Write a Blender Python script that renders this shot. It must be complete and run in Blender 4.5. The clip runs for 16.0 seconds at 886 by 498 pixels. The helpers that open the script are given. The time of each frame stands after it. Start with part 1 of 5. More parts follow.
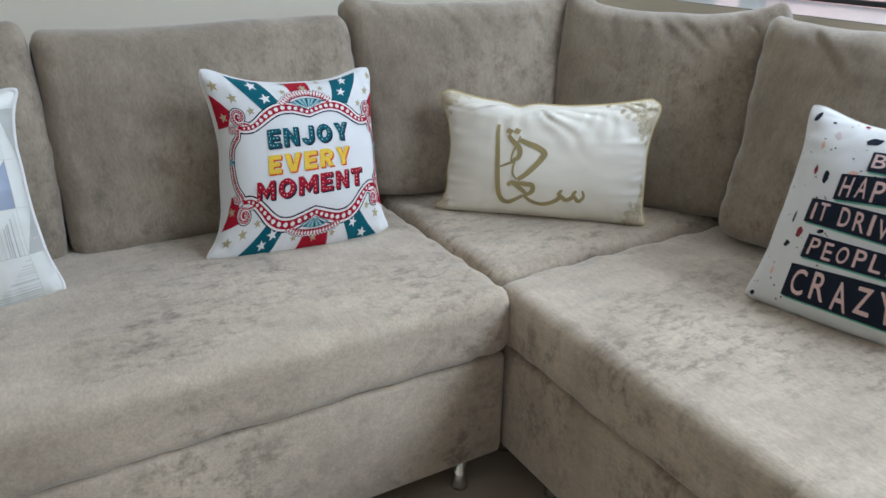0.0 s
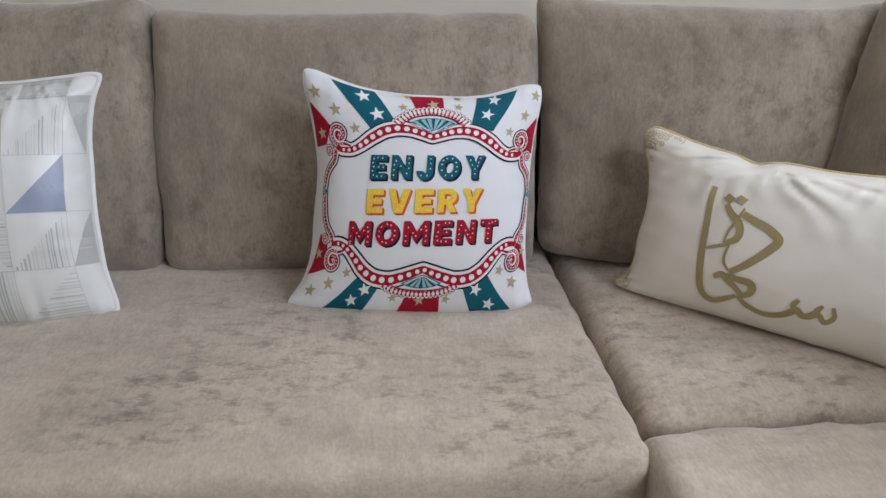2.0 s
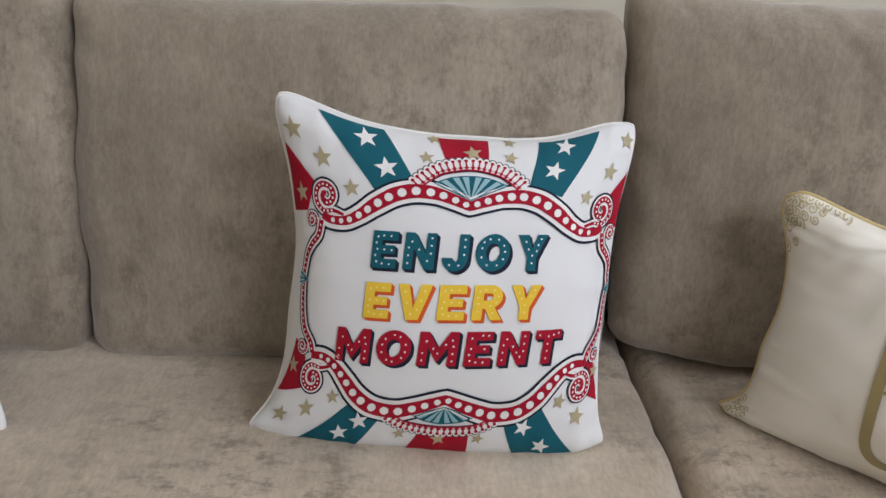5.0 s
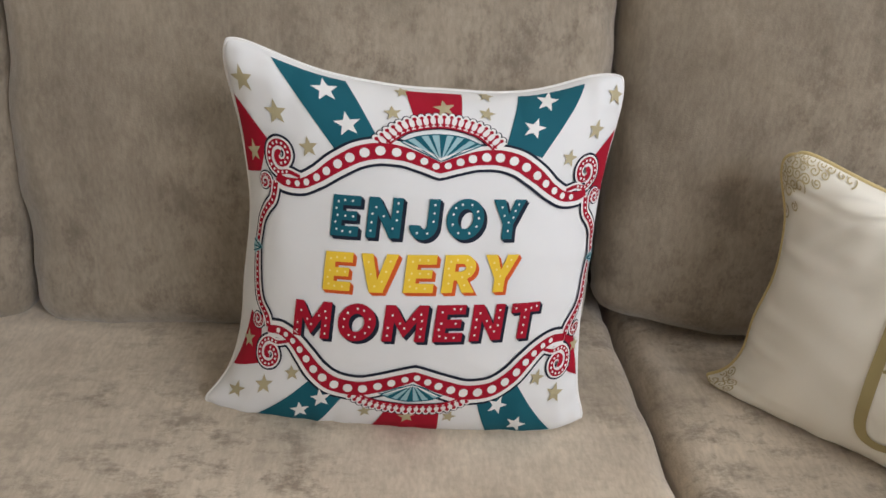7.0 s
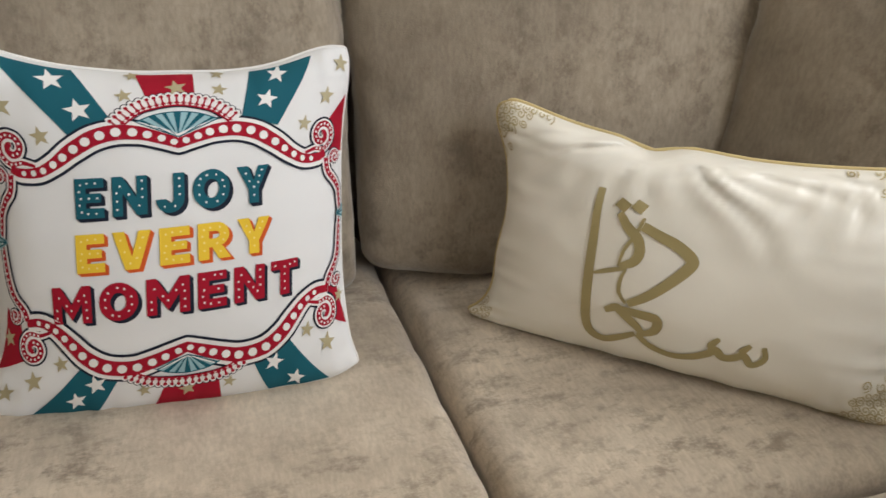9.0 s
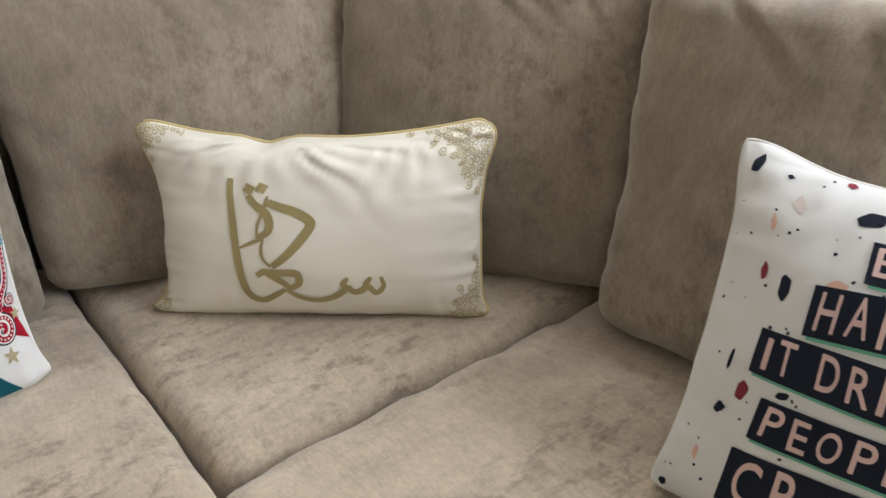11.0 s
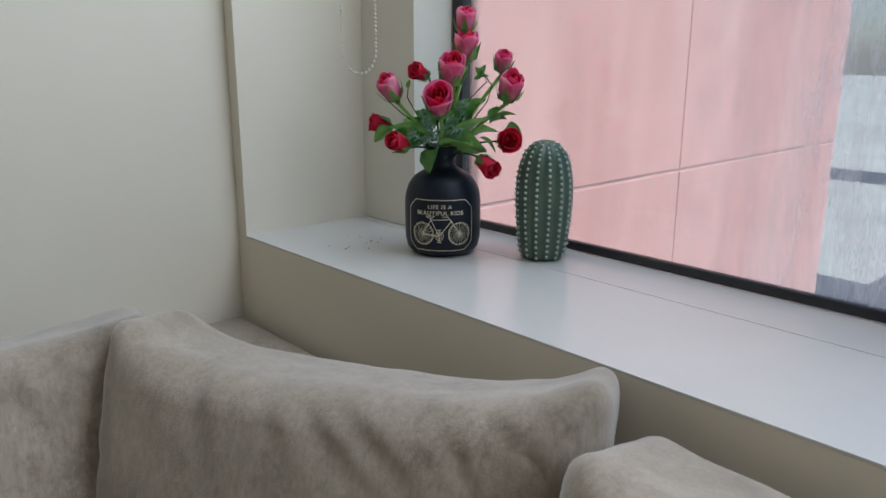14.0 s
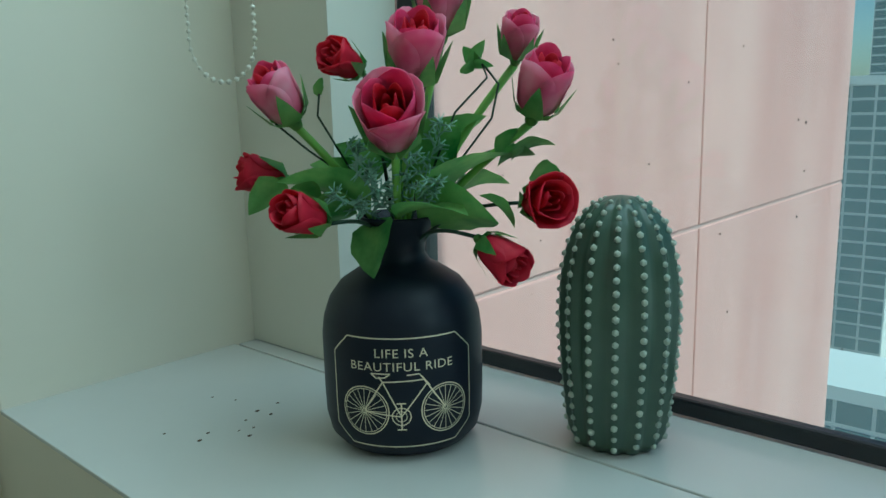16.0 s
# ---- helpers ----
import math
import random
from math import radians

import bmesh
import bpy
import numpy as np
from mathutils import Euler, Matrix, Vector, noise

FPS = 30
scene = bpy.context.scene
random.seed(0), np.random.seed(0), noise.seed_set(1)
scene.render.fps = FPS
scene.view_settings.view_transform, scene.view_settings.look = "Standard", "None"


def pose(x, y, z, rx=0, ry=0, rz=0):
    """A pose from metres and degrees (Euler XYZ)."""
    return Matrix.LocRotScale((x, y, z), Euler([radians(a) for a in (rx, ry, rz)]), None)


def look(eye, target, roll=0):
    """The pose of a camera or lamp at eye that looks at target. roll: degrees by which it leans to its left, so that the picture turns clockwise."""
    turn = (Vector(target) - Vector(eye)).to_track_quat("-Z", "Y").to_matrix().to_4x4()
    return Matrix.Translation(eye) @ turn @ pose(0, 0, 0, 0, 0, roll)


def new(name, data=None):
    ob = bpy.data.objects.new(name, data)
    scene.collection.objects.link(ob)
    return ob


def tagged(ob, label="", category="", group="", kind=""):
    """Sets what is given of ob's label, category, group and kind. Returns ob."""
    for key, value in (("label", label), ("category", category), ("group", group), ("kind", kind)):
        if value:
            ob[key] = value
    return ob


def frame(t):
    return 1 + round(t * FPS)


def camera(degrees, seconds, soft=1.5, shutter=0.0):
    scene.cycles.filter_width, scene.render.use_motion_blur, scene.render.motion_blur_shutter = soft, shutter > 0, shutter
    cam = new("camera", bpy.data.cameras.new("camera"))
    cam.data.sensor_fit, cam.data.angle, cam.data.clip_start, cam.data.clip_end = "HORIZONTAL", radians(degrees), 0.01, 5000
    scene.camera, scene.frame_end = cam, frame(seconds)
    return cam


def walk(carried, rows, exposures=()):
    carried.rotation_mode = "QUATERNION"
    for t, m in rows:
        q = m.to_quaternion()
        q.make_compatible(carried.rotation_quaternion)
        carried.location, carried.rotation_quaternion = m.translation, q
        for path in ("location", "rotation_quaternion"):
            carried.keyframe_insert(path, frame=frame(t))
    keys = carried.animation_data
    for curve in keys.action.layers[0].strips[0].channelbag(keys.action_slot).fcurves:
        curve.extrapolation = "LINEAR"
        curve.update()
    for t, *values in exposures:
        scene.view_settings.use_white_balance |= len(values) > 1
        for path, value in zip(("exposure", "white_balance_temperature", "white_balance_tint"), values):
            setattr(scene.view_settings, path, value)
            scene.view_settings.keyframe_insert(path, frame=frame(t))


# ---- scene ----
from mathutils.geometry import tessellate_polygon

cam = camera(60.9, 16.0, shutter=0.12)
PATH = [
    (0, (0.135, 0.015, 1.174), (1.064, 1.597, 0.379), 0.8),
    (0.5, (0.227, 0.16, 1.173), (1.028, 1.847, 0.458), 1.5),
    (1, (0.38, 0.222, 1.144), (0.911, 2.017, 0.44), 1.4),
    (1.5, (0.505, 0.279, 1.116), (0.809, 2.111, 0.375), 1.0),
    (2, (0.598, 0.366, 1.105), (0.776, 2.198, 0.322), 1.3),
    (2.5, (0.672, 0.45, 1.098), (0.689, 2.286, 0.304), 0.0),
    (3, (0.715, 0.553, 1.098), (0.64, 2.383, 0.295), 0.6),
    (3.5, (0.678, 0.676, 1.091), (0.629, 2.506, 0.286), 0.5),
    (3.7, (0.637, 0.711, 1.1), (0.655, 2.529, 0.268), 1.3),
    (6, (0.623, 0.848, 1.091), (0.749, 2.646, 0.224), 3.4),
    (6.5, (0.637, 0.868, 1.091), (0.78, 2.659, 0.212), 3.7),
    (7, (0.646, 0.89, 1.083), (0.788, 2.62, 0.09), 3.9),
    (7.5, (0.65, 0.952, 1.045), (0.697, 2.625, -0.051), 2.6),
    (8, (0.658, 0.95, 1.048), (0.716, 2.615, -0.058), 2.1),
    (8.5, (0.679, 0.875, 1.068), (0.971, 2.561, 0.032), 2.4),
    (9, (0.703, 0.789, 1.073), (1.304, 2.441, 0.121), 2.9),
    (9.5, (0.721, 0.72, 1.08), (1.573, 2.284, 0.169), 2.4),
    (10, (0.745, 0.675, 1.078), (1.683, 2.211, 0.205), 0.1),
    (10.2, (0.737, 0.669, 1.087), (1.722, 2.179, 0.22), -0.0),
    (12.3, (0.843, 0.236, 1.128), (2.065, 1.497, 0.17), -0.6),
    (12.5, (0.859, 0.27, 1.128), (2.104, 1.521, 0.188), -0.1),
    (13, (0.886, 0.424, 1.191), (2.216, 1.661, 0.353), 1.5),
    (13.5, (1.043, 0.623, 1.245), (2.388, 1.946, 0.582), 1.3),
    (14, (1.225, 0.836, 1.301), (2.526, 2.269, 0.799), 0.1),
    (14.5, (1.362, 0.997, 1.308), (2.66, 2.452, 0.863), -0.8),
    (15, (1.486, 1.198, 1.28), (2.887, 2.576, 0.904), -1.6),
    (15.5, (1.574, 1.287, 1.26), (3.044, 2.601, 0.925), -1.5),
    (16, (1.648, 1.343, 1.236), (3.116, 2.652, 0.868), -1.4),
]
EXPOSURES = [
    (0.0, 0.40, 5480, 8), (1.5, 0.19, 5760, 15), (3.5, 0.24, 6100, 15), (7.0, 0.33, 6450, 14), (8.0, 0.37, 6800, 13), (9.0, 0.31, 6700, 12), (10.0, 0.37, 6650, 12), (12.3, 0.49, 5850, 10),
    (13.0, 0.48, 5620, 8), (13.5, 0.50, 5480, 4), (14.0, -0.04, 5600, 9), (14.5, -0.25, 4780, -6), (15.0, -0.16, 4820, -21), (15.5, -0.17, 4850, -28), (16.0, -0.14, 4960, -24),
]
walk(cam, [(t, look(eye, target, roll)) for t, eye, target, roll in PATH], EXPOSURES)

# ---- light ----
world = bpy.data.worlds.new("world")
scene.world = world
world.use_nodes = True
wn = world.node_tree.nodes
sky = wn.new("ShaderNodeTexSky")
sky.sky_type, sky.sun_disc = "NISHITA", False
sky.sun_elevation, sky.sun_rotation = radians(53), radians(182)
wn["Background"].inputs["Strength"].default_value = 0.12
world.node_tree.links.new(sky.outputs[0], wn["Background"].inputs["Color"])

sun = new("sun", bpy.data.lights.new("sun", "SUN"))
sun.data.energy, sun.data.angle, sun.data.color = 5.2, radians(0.6), (1.0, 0.94, 0.86)
sun.matrix_world = look((3.2, -6, 8), (3.4, 0, 0))


def window_lamp(name, y0, y1, z0, z1, watts):
    """Daylight coming in through a part of the window opening."""
    la = bpy.data.lights.new(name, "AREA")
    la.shape, la.size, la.size_y, la.energy, la.color = "RECTANGLE", abs(y1 - y0), abs(z1 - z0), watts, (0.93, 0.97, 1.0)
    ob = new(name, la)
    ob.matrix_world = look((2.12, (y0 + y1) / 2, (z0 + z1) / 2), (1.12, (y0 + y1) / 2, (z0 + z1) / 2 - 0.6))
    return ob


window_lamp("sky_light", -2.2, 0.35, 1.45, 2.40, 54)
window_lamp("sky_light", 0.98, 1.88, 1.75, 2.40, 9)


# ---- materials ----
def material(name, color, rough=0.6, metal=0.0):
    m = bpy.data.materials.new(name)
    m.use_nodes = True
    b = m.node_tree.nodes["Principled BSDF"]
    b.inputs["Base Color"].default_value = (*color, 1)
    b.inputs["Roughness"].default_value = rough
    b.inputs["Metallic"].default_value = metal
    return m


def add_noise(m, scale, low, high, detail=4.0, stretch=(1, 1, 1), coords="Object", rough=0.55):
    """Lets a noise run the base colour from low to high. Returns the noise."""
    n, l = m.node_tree.nodes, m.node_tree.links
    tc, mp, no, ra = n.new("ShaderNodeTexCoord"), n.new("ShaderNodeMapping"), n.new("ShaderNodeTexNoise"), n.new("ShaderNodeValToRGB")
    mp.inputs["Scale"].default_value = stretch
    no.inputs["Scale"].default_value, no.inputs["Detail"].default_value, no.inputs["Roughness"].default_value = scale, detail, rough
    l.new(tc.outputs[coords], mp.inputs[0]), l.new(mp.outputs[0], no.inputs["Vector"]), l.new(no.outputs["Fac"], ra.inputs[0])
    ra.color_ramp.elements[0].position, ra.color_ramp.elements[0].color = 0.32, (*low, 1)
    ra.color_ramp.elements[1].position, ra.color_ramp.elements[1].color = 0.68, (*high, 1)
    l.new(ra.outputs[0], n["Principled BSDF"].inputs["Base Color"])
    return no, mp, ra


def add_bump(m, scale, strength, distance=0.002, detail=3.0, stretch=(1, 1, 1), kind="ShaderNodeTexNoise"):
    n, l = m.node_tree.nodes, m.node_tree.links
    tc, mp, no, bu = n.new("ShaderNodeTexCoord"), n.new("ShaderNodeMapping"), n.new(kind), n.new("ShaderNodeBump")
    mp.inputs["Scale"].default_value = stretch
    no.inputs["Scale"].default_value = scale
    if kind == "ShaderNodeTexNoise":
        no.inputs["Detail"].default_value = detail
    bu.inputs["Strength"].default_value, bu.inputs["Distance"].default_value = strength, distance
    l.new(tc.outputs["Object"], mp.inputs[0]), l.new(mp.outputs[0], no.inputs["Vector"])
    l.new(no.outputs[0], bu.inputs["Height"])
    l.new(bu.outputs[0], n["Principled BSDF"].inputs["Normal"])
    return bu


def velvet(name, low, high, stretch=(1, 1, 1), flecks=0.8, grain=(1, 1, 1), streak=(1, 1, 1)):
    """Crushed pile fabric: broad brushed patches, small flecks, a fine weave and a soft sheen."""
    m = material(name, high, 0.85)
    n, l = m.node_tree.nodes, m.node_tree.links
    no, mp, ra = add_noise(m, 5.0, low, high, 7.0, stretch, rough=0.66)
    fine, mp2, mix, r2 = n.new("ShaderNodeTexNoise"), n.new("ShaderNodeMapping"), n.new("ShaderNodeMixRGB"), n.new("ShaderNodeValToRGB")
    tc = n.new("ShaderNodeTexCoord")
    mp2.inputs["Scale"].default_value = (stretch[0], stretch[1], stretch[2])
    fine.inputs["Scale"].default_value, fine.inputs["Detail"].default_value, fine.inputs["Roughness"].default_value = 24.0, 10.0, 0.78
    r2.color_ramp.elements[0].position, r2.color_ramp.elements[0].color = 0.39, (0.45, 0.42, 0.40, 1)
    r2.color_ramp.elements[1].position, r2.color_ramp.elements[1].color = 0.51, (1, 1, 1, 1)
    mix.blend_type = "MULTIPLY"
    patchy, r3 = n.new("ShaderNodeTexNoise"), n.new("ShaderNodeMapRange")
    patchy.inputs["Scale"].default_value, patchy.inputs["Detail"].default_value = 3.2, 3.0
    r3.inputs["From Min"].default_value, r3.inputs["From Max"].default_value, r3.inputs["To Min"].default_value, r3.inputs["To Max"].default_value = 0.40, 0.60, 0.15 * flecks, flecks
    l.new(mp2.outputs[0], patchy.inputs["Vector"]), l.new(patchy.outputs["Fac"], r3.inputs["Value"]), l.new(r3.outputs[0], mix.inputs[0])
    l.new(tc.outputs["Object"], mp2.inputs[0]), l.new(mp2.outputs[0], fine.inputs["Vector"]), l.new(fine.outputs["Fac"], r2.inputs[0])
    l.new(ra.outputs[0], mix.inputs[1]), l.new(r2.outputs[0], mix.inputs[2])
    last = mix
    for scale, detail, along_, low_, high_ in ((230.0, 4.0, grain, (0.90, 0.895, 0.89, 1), (1.08, 1.08, 1.08, 1)), (75.0, 5.0, streak, (0.935, 0.93, 0.925, 1), (1.05, 1.05, 1.05, 1))):
        thread, mp3, r4, mix2 = n.new("ShaderNodeTexNoise"), n.new("ShaderNodeMapping"), n.new("ShaderNodeValToRGB"), n.new("ShaderNodeMixRGB")
        mp3.inputs["Scale"].default_value = along_
        thread.inputs["Scale"].default_value, thread.inputs["Detail"].default_value = scale, detail
        r4.color_ramp.elements[0].position, r4.color_ramp.elements[0].color = 0.34, low_
        r4.color_ramp.elements[1].position, r4.color_ramp.elements[1].color = 0.66, high_
        mix2.blend_type, mix2.inputs[0].default_value = "MULTIPLY", 1.0
        l.new(tc.outputs["Object"], mp3.inputs[0]), l.new(mp3.outputs[0], thread.inputs["Vector"]), l.new(thread.outputs["Fac"], r4.inputs[0])
        l.new(last.outputs[0], mix2.inputs[1]), l.new(r4.outputs[0], mix2.inputs[2])
        last = mix2
    l.new(last.outputs[0], n["Principled BSDF"].inputs["Base Color"])
    p = n["Principled BSDF"]
    p.inputs["Sheen Weight"].default_value, p.inputs["Sheen Roughness"].default_value = 0.5, 0.5
    p.inputs["Sheen Tint"].default_value = (0.96, 0.95, 0.94, 1)
    p.inputs["Specular IOR Level"].default_value = 0.2
    add_bump(m, 460.0, 0.4, 0.001, 2.0)
    return m


# one fabric, its light painted in: brighter tone for seats, shaded tone for backs
VELVET_LIT = velvet("velvet_lit", (0.385, 0.317, 0.240), (0.594, 0.502, 0.384), (0.85, 1.5, 1.0), 0.85, (1.0, 0.4, 1.0), (1.0, 0.3, 1.0))
VELVET_SHADED = velvet("velvet_shaded", (0.243, 0.199, 0.149), (0.385, 0.322, 0.247), (1.0, 1.0, 0.8), 0.6, (1.0, 1.0, 0.4), (1.0, 1.0, 0.3))
PAINT = material("wall_paint", (0.71, 0.65, 0.53), 0.6)
add_noise(PAINT, 1.6, (0.695, 0.635, 0.515), (0.73, 0.67, 0.55), 5)
add_bump(PAINT, 160, 0.06, 0.001)
SILL = material("sill_paint", (0.80, 0.78, 0.74), 0.22)
add_noise(SILL, 3.0, (0.56, 0.545, 0.515), (0.61, 0.595, 0.565), 5)
CEIL = material("ceiling_paint", (0.82, 0.81, 0.79), 0.8)
FLOOR = material("floor_tile", (0.36, 0.29, 0.22), 0.35)
add_noise(FLOOR, 4.0, (0.32, 0.255, 0.19), (0.40, 0.325, 0.25), 6)
BLACK = material("black_frame", (0.012, 0.013, 0.016), 0.35)
MULL = material("mullion_paint", (0.72, 0.68, 0.59), 0.5)
add_noise(MULL, 2.0, (0.69, 0.65, 0.56), (0.74, 0.70, 0.61), 4)
GLASS = bpy.data.materials.new("window_glass")
GLASS.use_nodes = True
_n, _l = GLASS.node_tree.nodes, GLASS.node_tree.links
_n.remove(_n["Principled BSDF"])
_t, _g, _m = _n.new("ShaderNodeBsdfTransparent"), _n.new("ShaderNodeBsdfGlossy"), _n.new("ShaderNodeMixShader")
_t.inputs[0].default_value = (0.86, 0.9, 0.9, 1)
_g.inputs["Roughness"].default_value = 0.03
_m.inputs[0].default_value = 0.05
_film, _spots, _df, _mx, _tc = _n.new("ShaderNodeTexNoise"), _n.new("ShaderNodeTexVoronoi"), _n.new("ShaderNodeBsdfDiffuse"), _n.new("ShaderNodeMixShader"), _n.new("ShaderNodeTexCoord")
_mp, _lt, _mr, _add = _n.new("ShaderNodeMapping"), _n.new("ShaderNodeMath"), _n.new("ShaderNodeMath"), _n.new("ShaderNodeMath")
_mp.inputs["Scale"].default_value = (1, 1.0, 0.7)
_spots.inputs["Scale"].default_value, _film.inputs["Scale"].default_value, _film.inputs["Detail"].default_value = 52.0, 9.0, 8.0
_lt.operation, _lt.inputs[1].default_value = "LESS_THAN", 0.034
_mr.operation, _mr.inputs[1].default_value = "MULTIPLY", 0.10
_df.inputs[0].default_value = (0.10, 0.09, 0.09, 1)
# dried drizzle towards the end of each pane
_mist, _run, _fog, _mq, _wet, _rn, _sp, _ml = _n.new("ShaderNodeBsdfTranslucent"), _n.new("ShaderNodeTexNoise"), _n.new("ShaderNodeMixShader"), _n.new("ShaderNodeMapping"), _n.new("ShaderNodeMapRange"), _n.new("ShaderNodeMapRange"), _n.new("ShaderNodeSeparateXYZ"), _n.new("ShaderNodeMath")
_mist.inputs[0].default_value = (0.8, 0.84, 0.84, 1)
_mq.inputs["Scale"].default_value = (1, 1, 0.16)
_run.inputs["Scale"].default_value, _run.inputs["Detail"].default_value, _run.inputs["Roughness"].default_value = 42.0, 9.0, 0.7
for _r, _v in ((_wet, (1.45, 1.20, 0.03, 0.34)), (_rn, (0.40, 0.62, 0.25, 1.0))):
    for _k, _x in zip(("From Min", "From Max", "To Min", "To Max"), _v):
        _r.inputs[_k].default_value = _x
_ml.operation = "MULTIPLY"
_l.new(_tc.outputs["Object"], _mq.inputs[0]), _l.new(_mq.outputs[0], _run.inputs["Vector"]), _l.new(_tc.outputs["Object"], _sp.inputs[0]), _l.new(_sp.outputs["Y"], _wet.inputs["Value"])
_l.new(_run.outputs["Fac"], _rn.inputs["Value"]), _l.new(_wet.outputs[0], _ml.inputs[0]), _l.new(_rn.outputs[0], _ml.inputs[1]), _l.new(_ml.outputs[0], _fog.inputs[0])
_add.operation = "MAXIMUM"
_l.new(_t.outputs[0], _m.inputs[1]), _l.new(_g.outputs[0], _m.inputs[2]), _l.new(_tc.outputs["Object"], _mp.inputs[0]), _l.new(_mp.outputs[0], _spots.inputs["Vector"]), _l.new(_mp.outputs[0], _film.inputs["Vector"])
_l.new(_spots.outputs["Distance"], _lt.inputs[0]), _l.new(_film.outputs["Fac"], _mr.inputs[0])
_l.new(_lt.outputs[0], _add.inputs[0]), _l.new(_mr.outputs[0], _add.inputs[1]), _l.new(_add.outputs[0], _mx.inputs[0])
_l.new(_m.outputs[0], _fog.inputs[1]), _l.new(_mist.outputs[0], _fog.inputs[2]), _l.new(_fog.outputs[0], _mx.inputs[1]), _l.new(_df.outputs[0], _mx.inputs[2]), _l.new(_mx.outputs[0], _n["Material Output"].inputs[0])
PINK = material("pink_cladding", (0.62, 0.33, 0.30), 0.5)
CHROME = material("chrome", (0.7, 0.7, 0.7), 0.15, 1.0)
WHITE = material("white_cotton", (0.725, 0.72, 0.715), 0.9)
add_bump(WHITE, 900, 0.12, 0.0006)
SILK = material("silver_silk", (0.72, 0.725, 0.70), 0.27)
add_noise(SILK, 5.0, (0.68, 0.67, 0.62), (0.77, 0.77, 0.73), 4)
SATIN = material("cream_satin", (0.84, 0.80, 0.71), 0.28)
add_bump(SATIN, 60, 0.08, 0.002)
VASE = material("navy_matt_glass", (0.004, 0.007, 0.016), 0.45)
VASE.node_tree.nodes["Principled BSDF"].inputs["Specular IOR Level"].default_value = 0.3
CACT = material("cactus_ceramic", (0.06, 0.115, 0.075), 0.3)
add_noise(CACT, 18, (0.052, 0.088, 0.060), (0.080, 0.122, 0.086), 4)


# ---- building helpers ----
def mesh_of(name, bm, mats):
    me = bpy.data.meshes.new(name)
    bm.to_mesh(me)
    bm.free()
    for m in mats if isinstance(mats, (list, tuple)) else [mats]:
        me.materials.append(m)
    return me


def smooth(me):
    me.polygons.foreach_set("use_smooth", [True] * len(me.polygons))
    return me


def thing(name, label, category, at=None, group="", kind=""):
    ob = new(name)
    if at is not None:
        ob.matrix_world = at
    return tagged(ob, label, category, group, kind)


def part(name, bm, mats, parent, label="", soft=False):
    me = mesh_of(name, bm, mats)
    if soft:
        smooth(me)
    ob = new(name, me)
    ob.parent = parent
    return tagged(ob, label)


def slab(bm, x0, x1, y0, y1, z0, z1, bevel=0.0, seg=2):
    """A box between two corners, its edges rounded."""
    made = bmesh.ops.create_cube(bm, size=1)["verts"]
    for v in made:
        v.co = Vector(((x0 + x1) / 2 + v.co.x * (x1 - x0), (y0 + y1) / 2 + v.co.y * (y1 - y0), (z0 + z1) / 2 + v.co.z * (z1 - z0)))
    if bevel:
        es = list({e for v in made for e in v.link_edges})
        bmesh.ops.bevel(bm, geom=es, offset=bevel, segments=seg, profile=0.5, affect="EDGES")
    return bm


def box(name, x0, x1, y0, y1, z0, z1, mat, bevel=0.0, label="", category="", kind="structure", parent=None, seg=2):
    ob = new(name, mesh_of(name, slab(bmesh.new(), x0, x1, y0, y1, z0, z1, bevel, seg), mat))
    ob.parent = parent
    return tagged(ob, label, category, "", kind) if parent is None else tagged(ob, label)


def lathe(bm, profile, n=48):
    """Turns (radius, z) pairs round the z axis."""
    rings = []
    for r, z in profile:
        rings.append([bm.verts.new((r * math.cos(2 * math.pi * k / n), r * math.sin(2 * math.pi * k / n), z)) for k in range(n)] if r > 1e-6 else [bm.verts.new((0, 0, z))])
    for a, b in zip(rings, rings[1:]):
        for k in range(n):
            j = (k + 1) % n
            f = [a[k % len(a)], a[j % len(a)], b[j % len(b)], b[k % len(b)]]
            f = list(dict.fromkeys(f))
            if len(f) > 2:
                bm.faces.new(f)
    return bm


def tube(bm, pts, r, n=6, closed=False, r1=None):
    """A round strand along points, tapering from r to r1."""
    pts = [Vector(p) for p in pts]
    rings, side = [], None
    for i, p in enumerate(pts):
        a = pts[i - 1] if i or closed else p
        b = pts[(i + 1) % len(pts)] if i + 1 < len(pts) or closed else p
        d = (b - a).normalized()
        if side is None:
            side = d.orthogonal().normalized()
        side = (side - d * side.dot(d)).normalized()
        up = d.cross(side)
        rr = r if r1 is None else r + (r1 - r) * i / max(1, len(pts) - 1)
        rings.append([bm.verts.new(p + rr * (math.cos(2 * math.pi * k / n) * side + math.sin(2 * math.pi * k / n) * up)) for k in range(n)])
    for a, b in list(zip(rings, rings[1:])) + ([(rings[-1], rings[0])] if closed else []):
        for k in range(n):
            bm.faces.new((a[k], a[(k + 1) % n], b[(k + 1) % n], b[k]))
    if not closed:
        bm.faces.new(rings[0][::-1]), bm.faces.new(rings[-1])
    return bm


def spread(n):
    """n + 1 steps from -1 to 1, closer towards the ends."""
    return [math.sin(math.pi / 2 * (-1 + 2 * k / n)) for k in range(n + 1)]


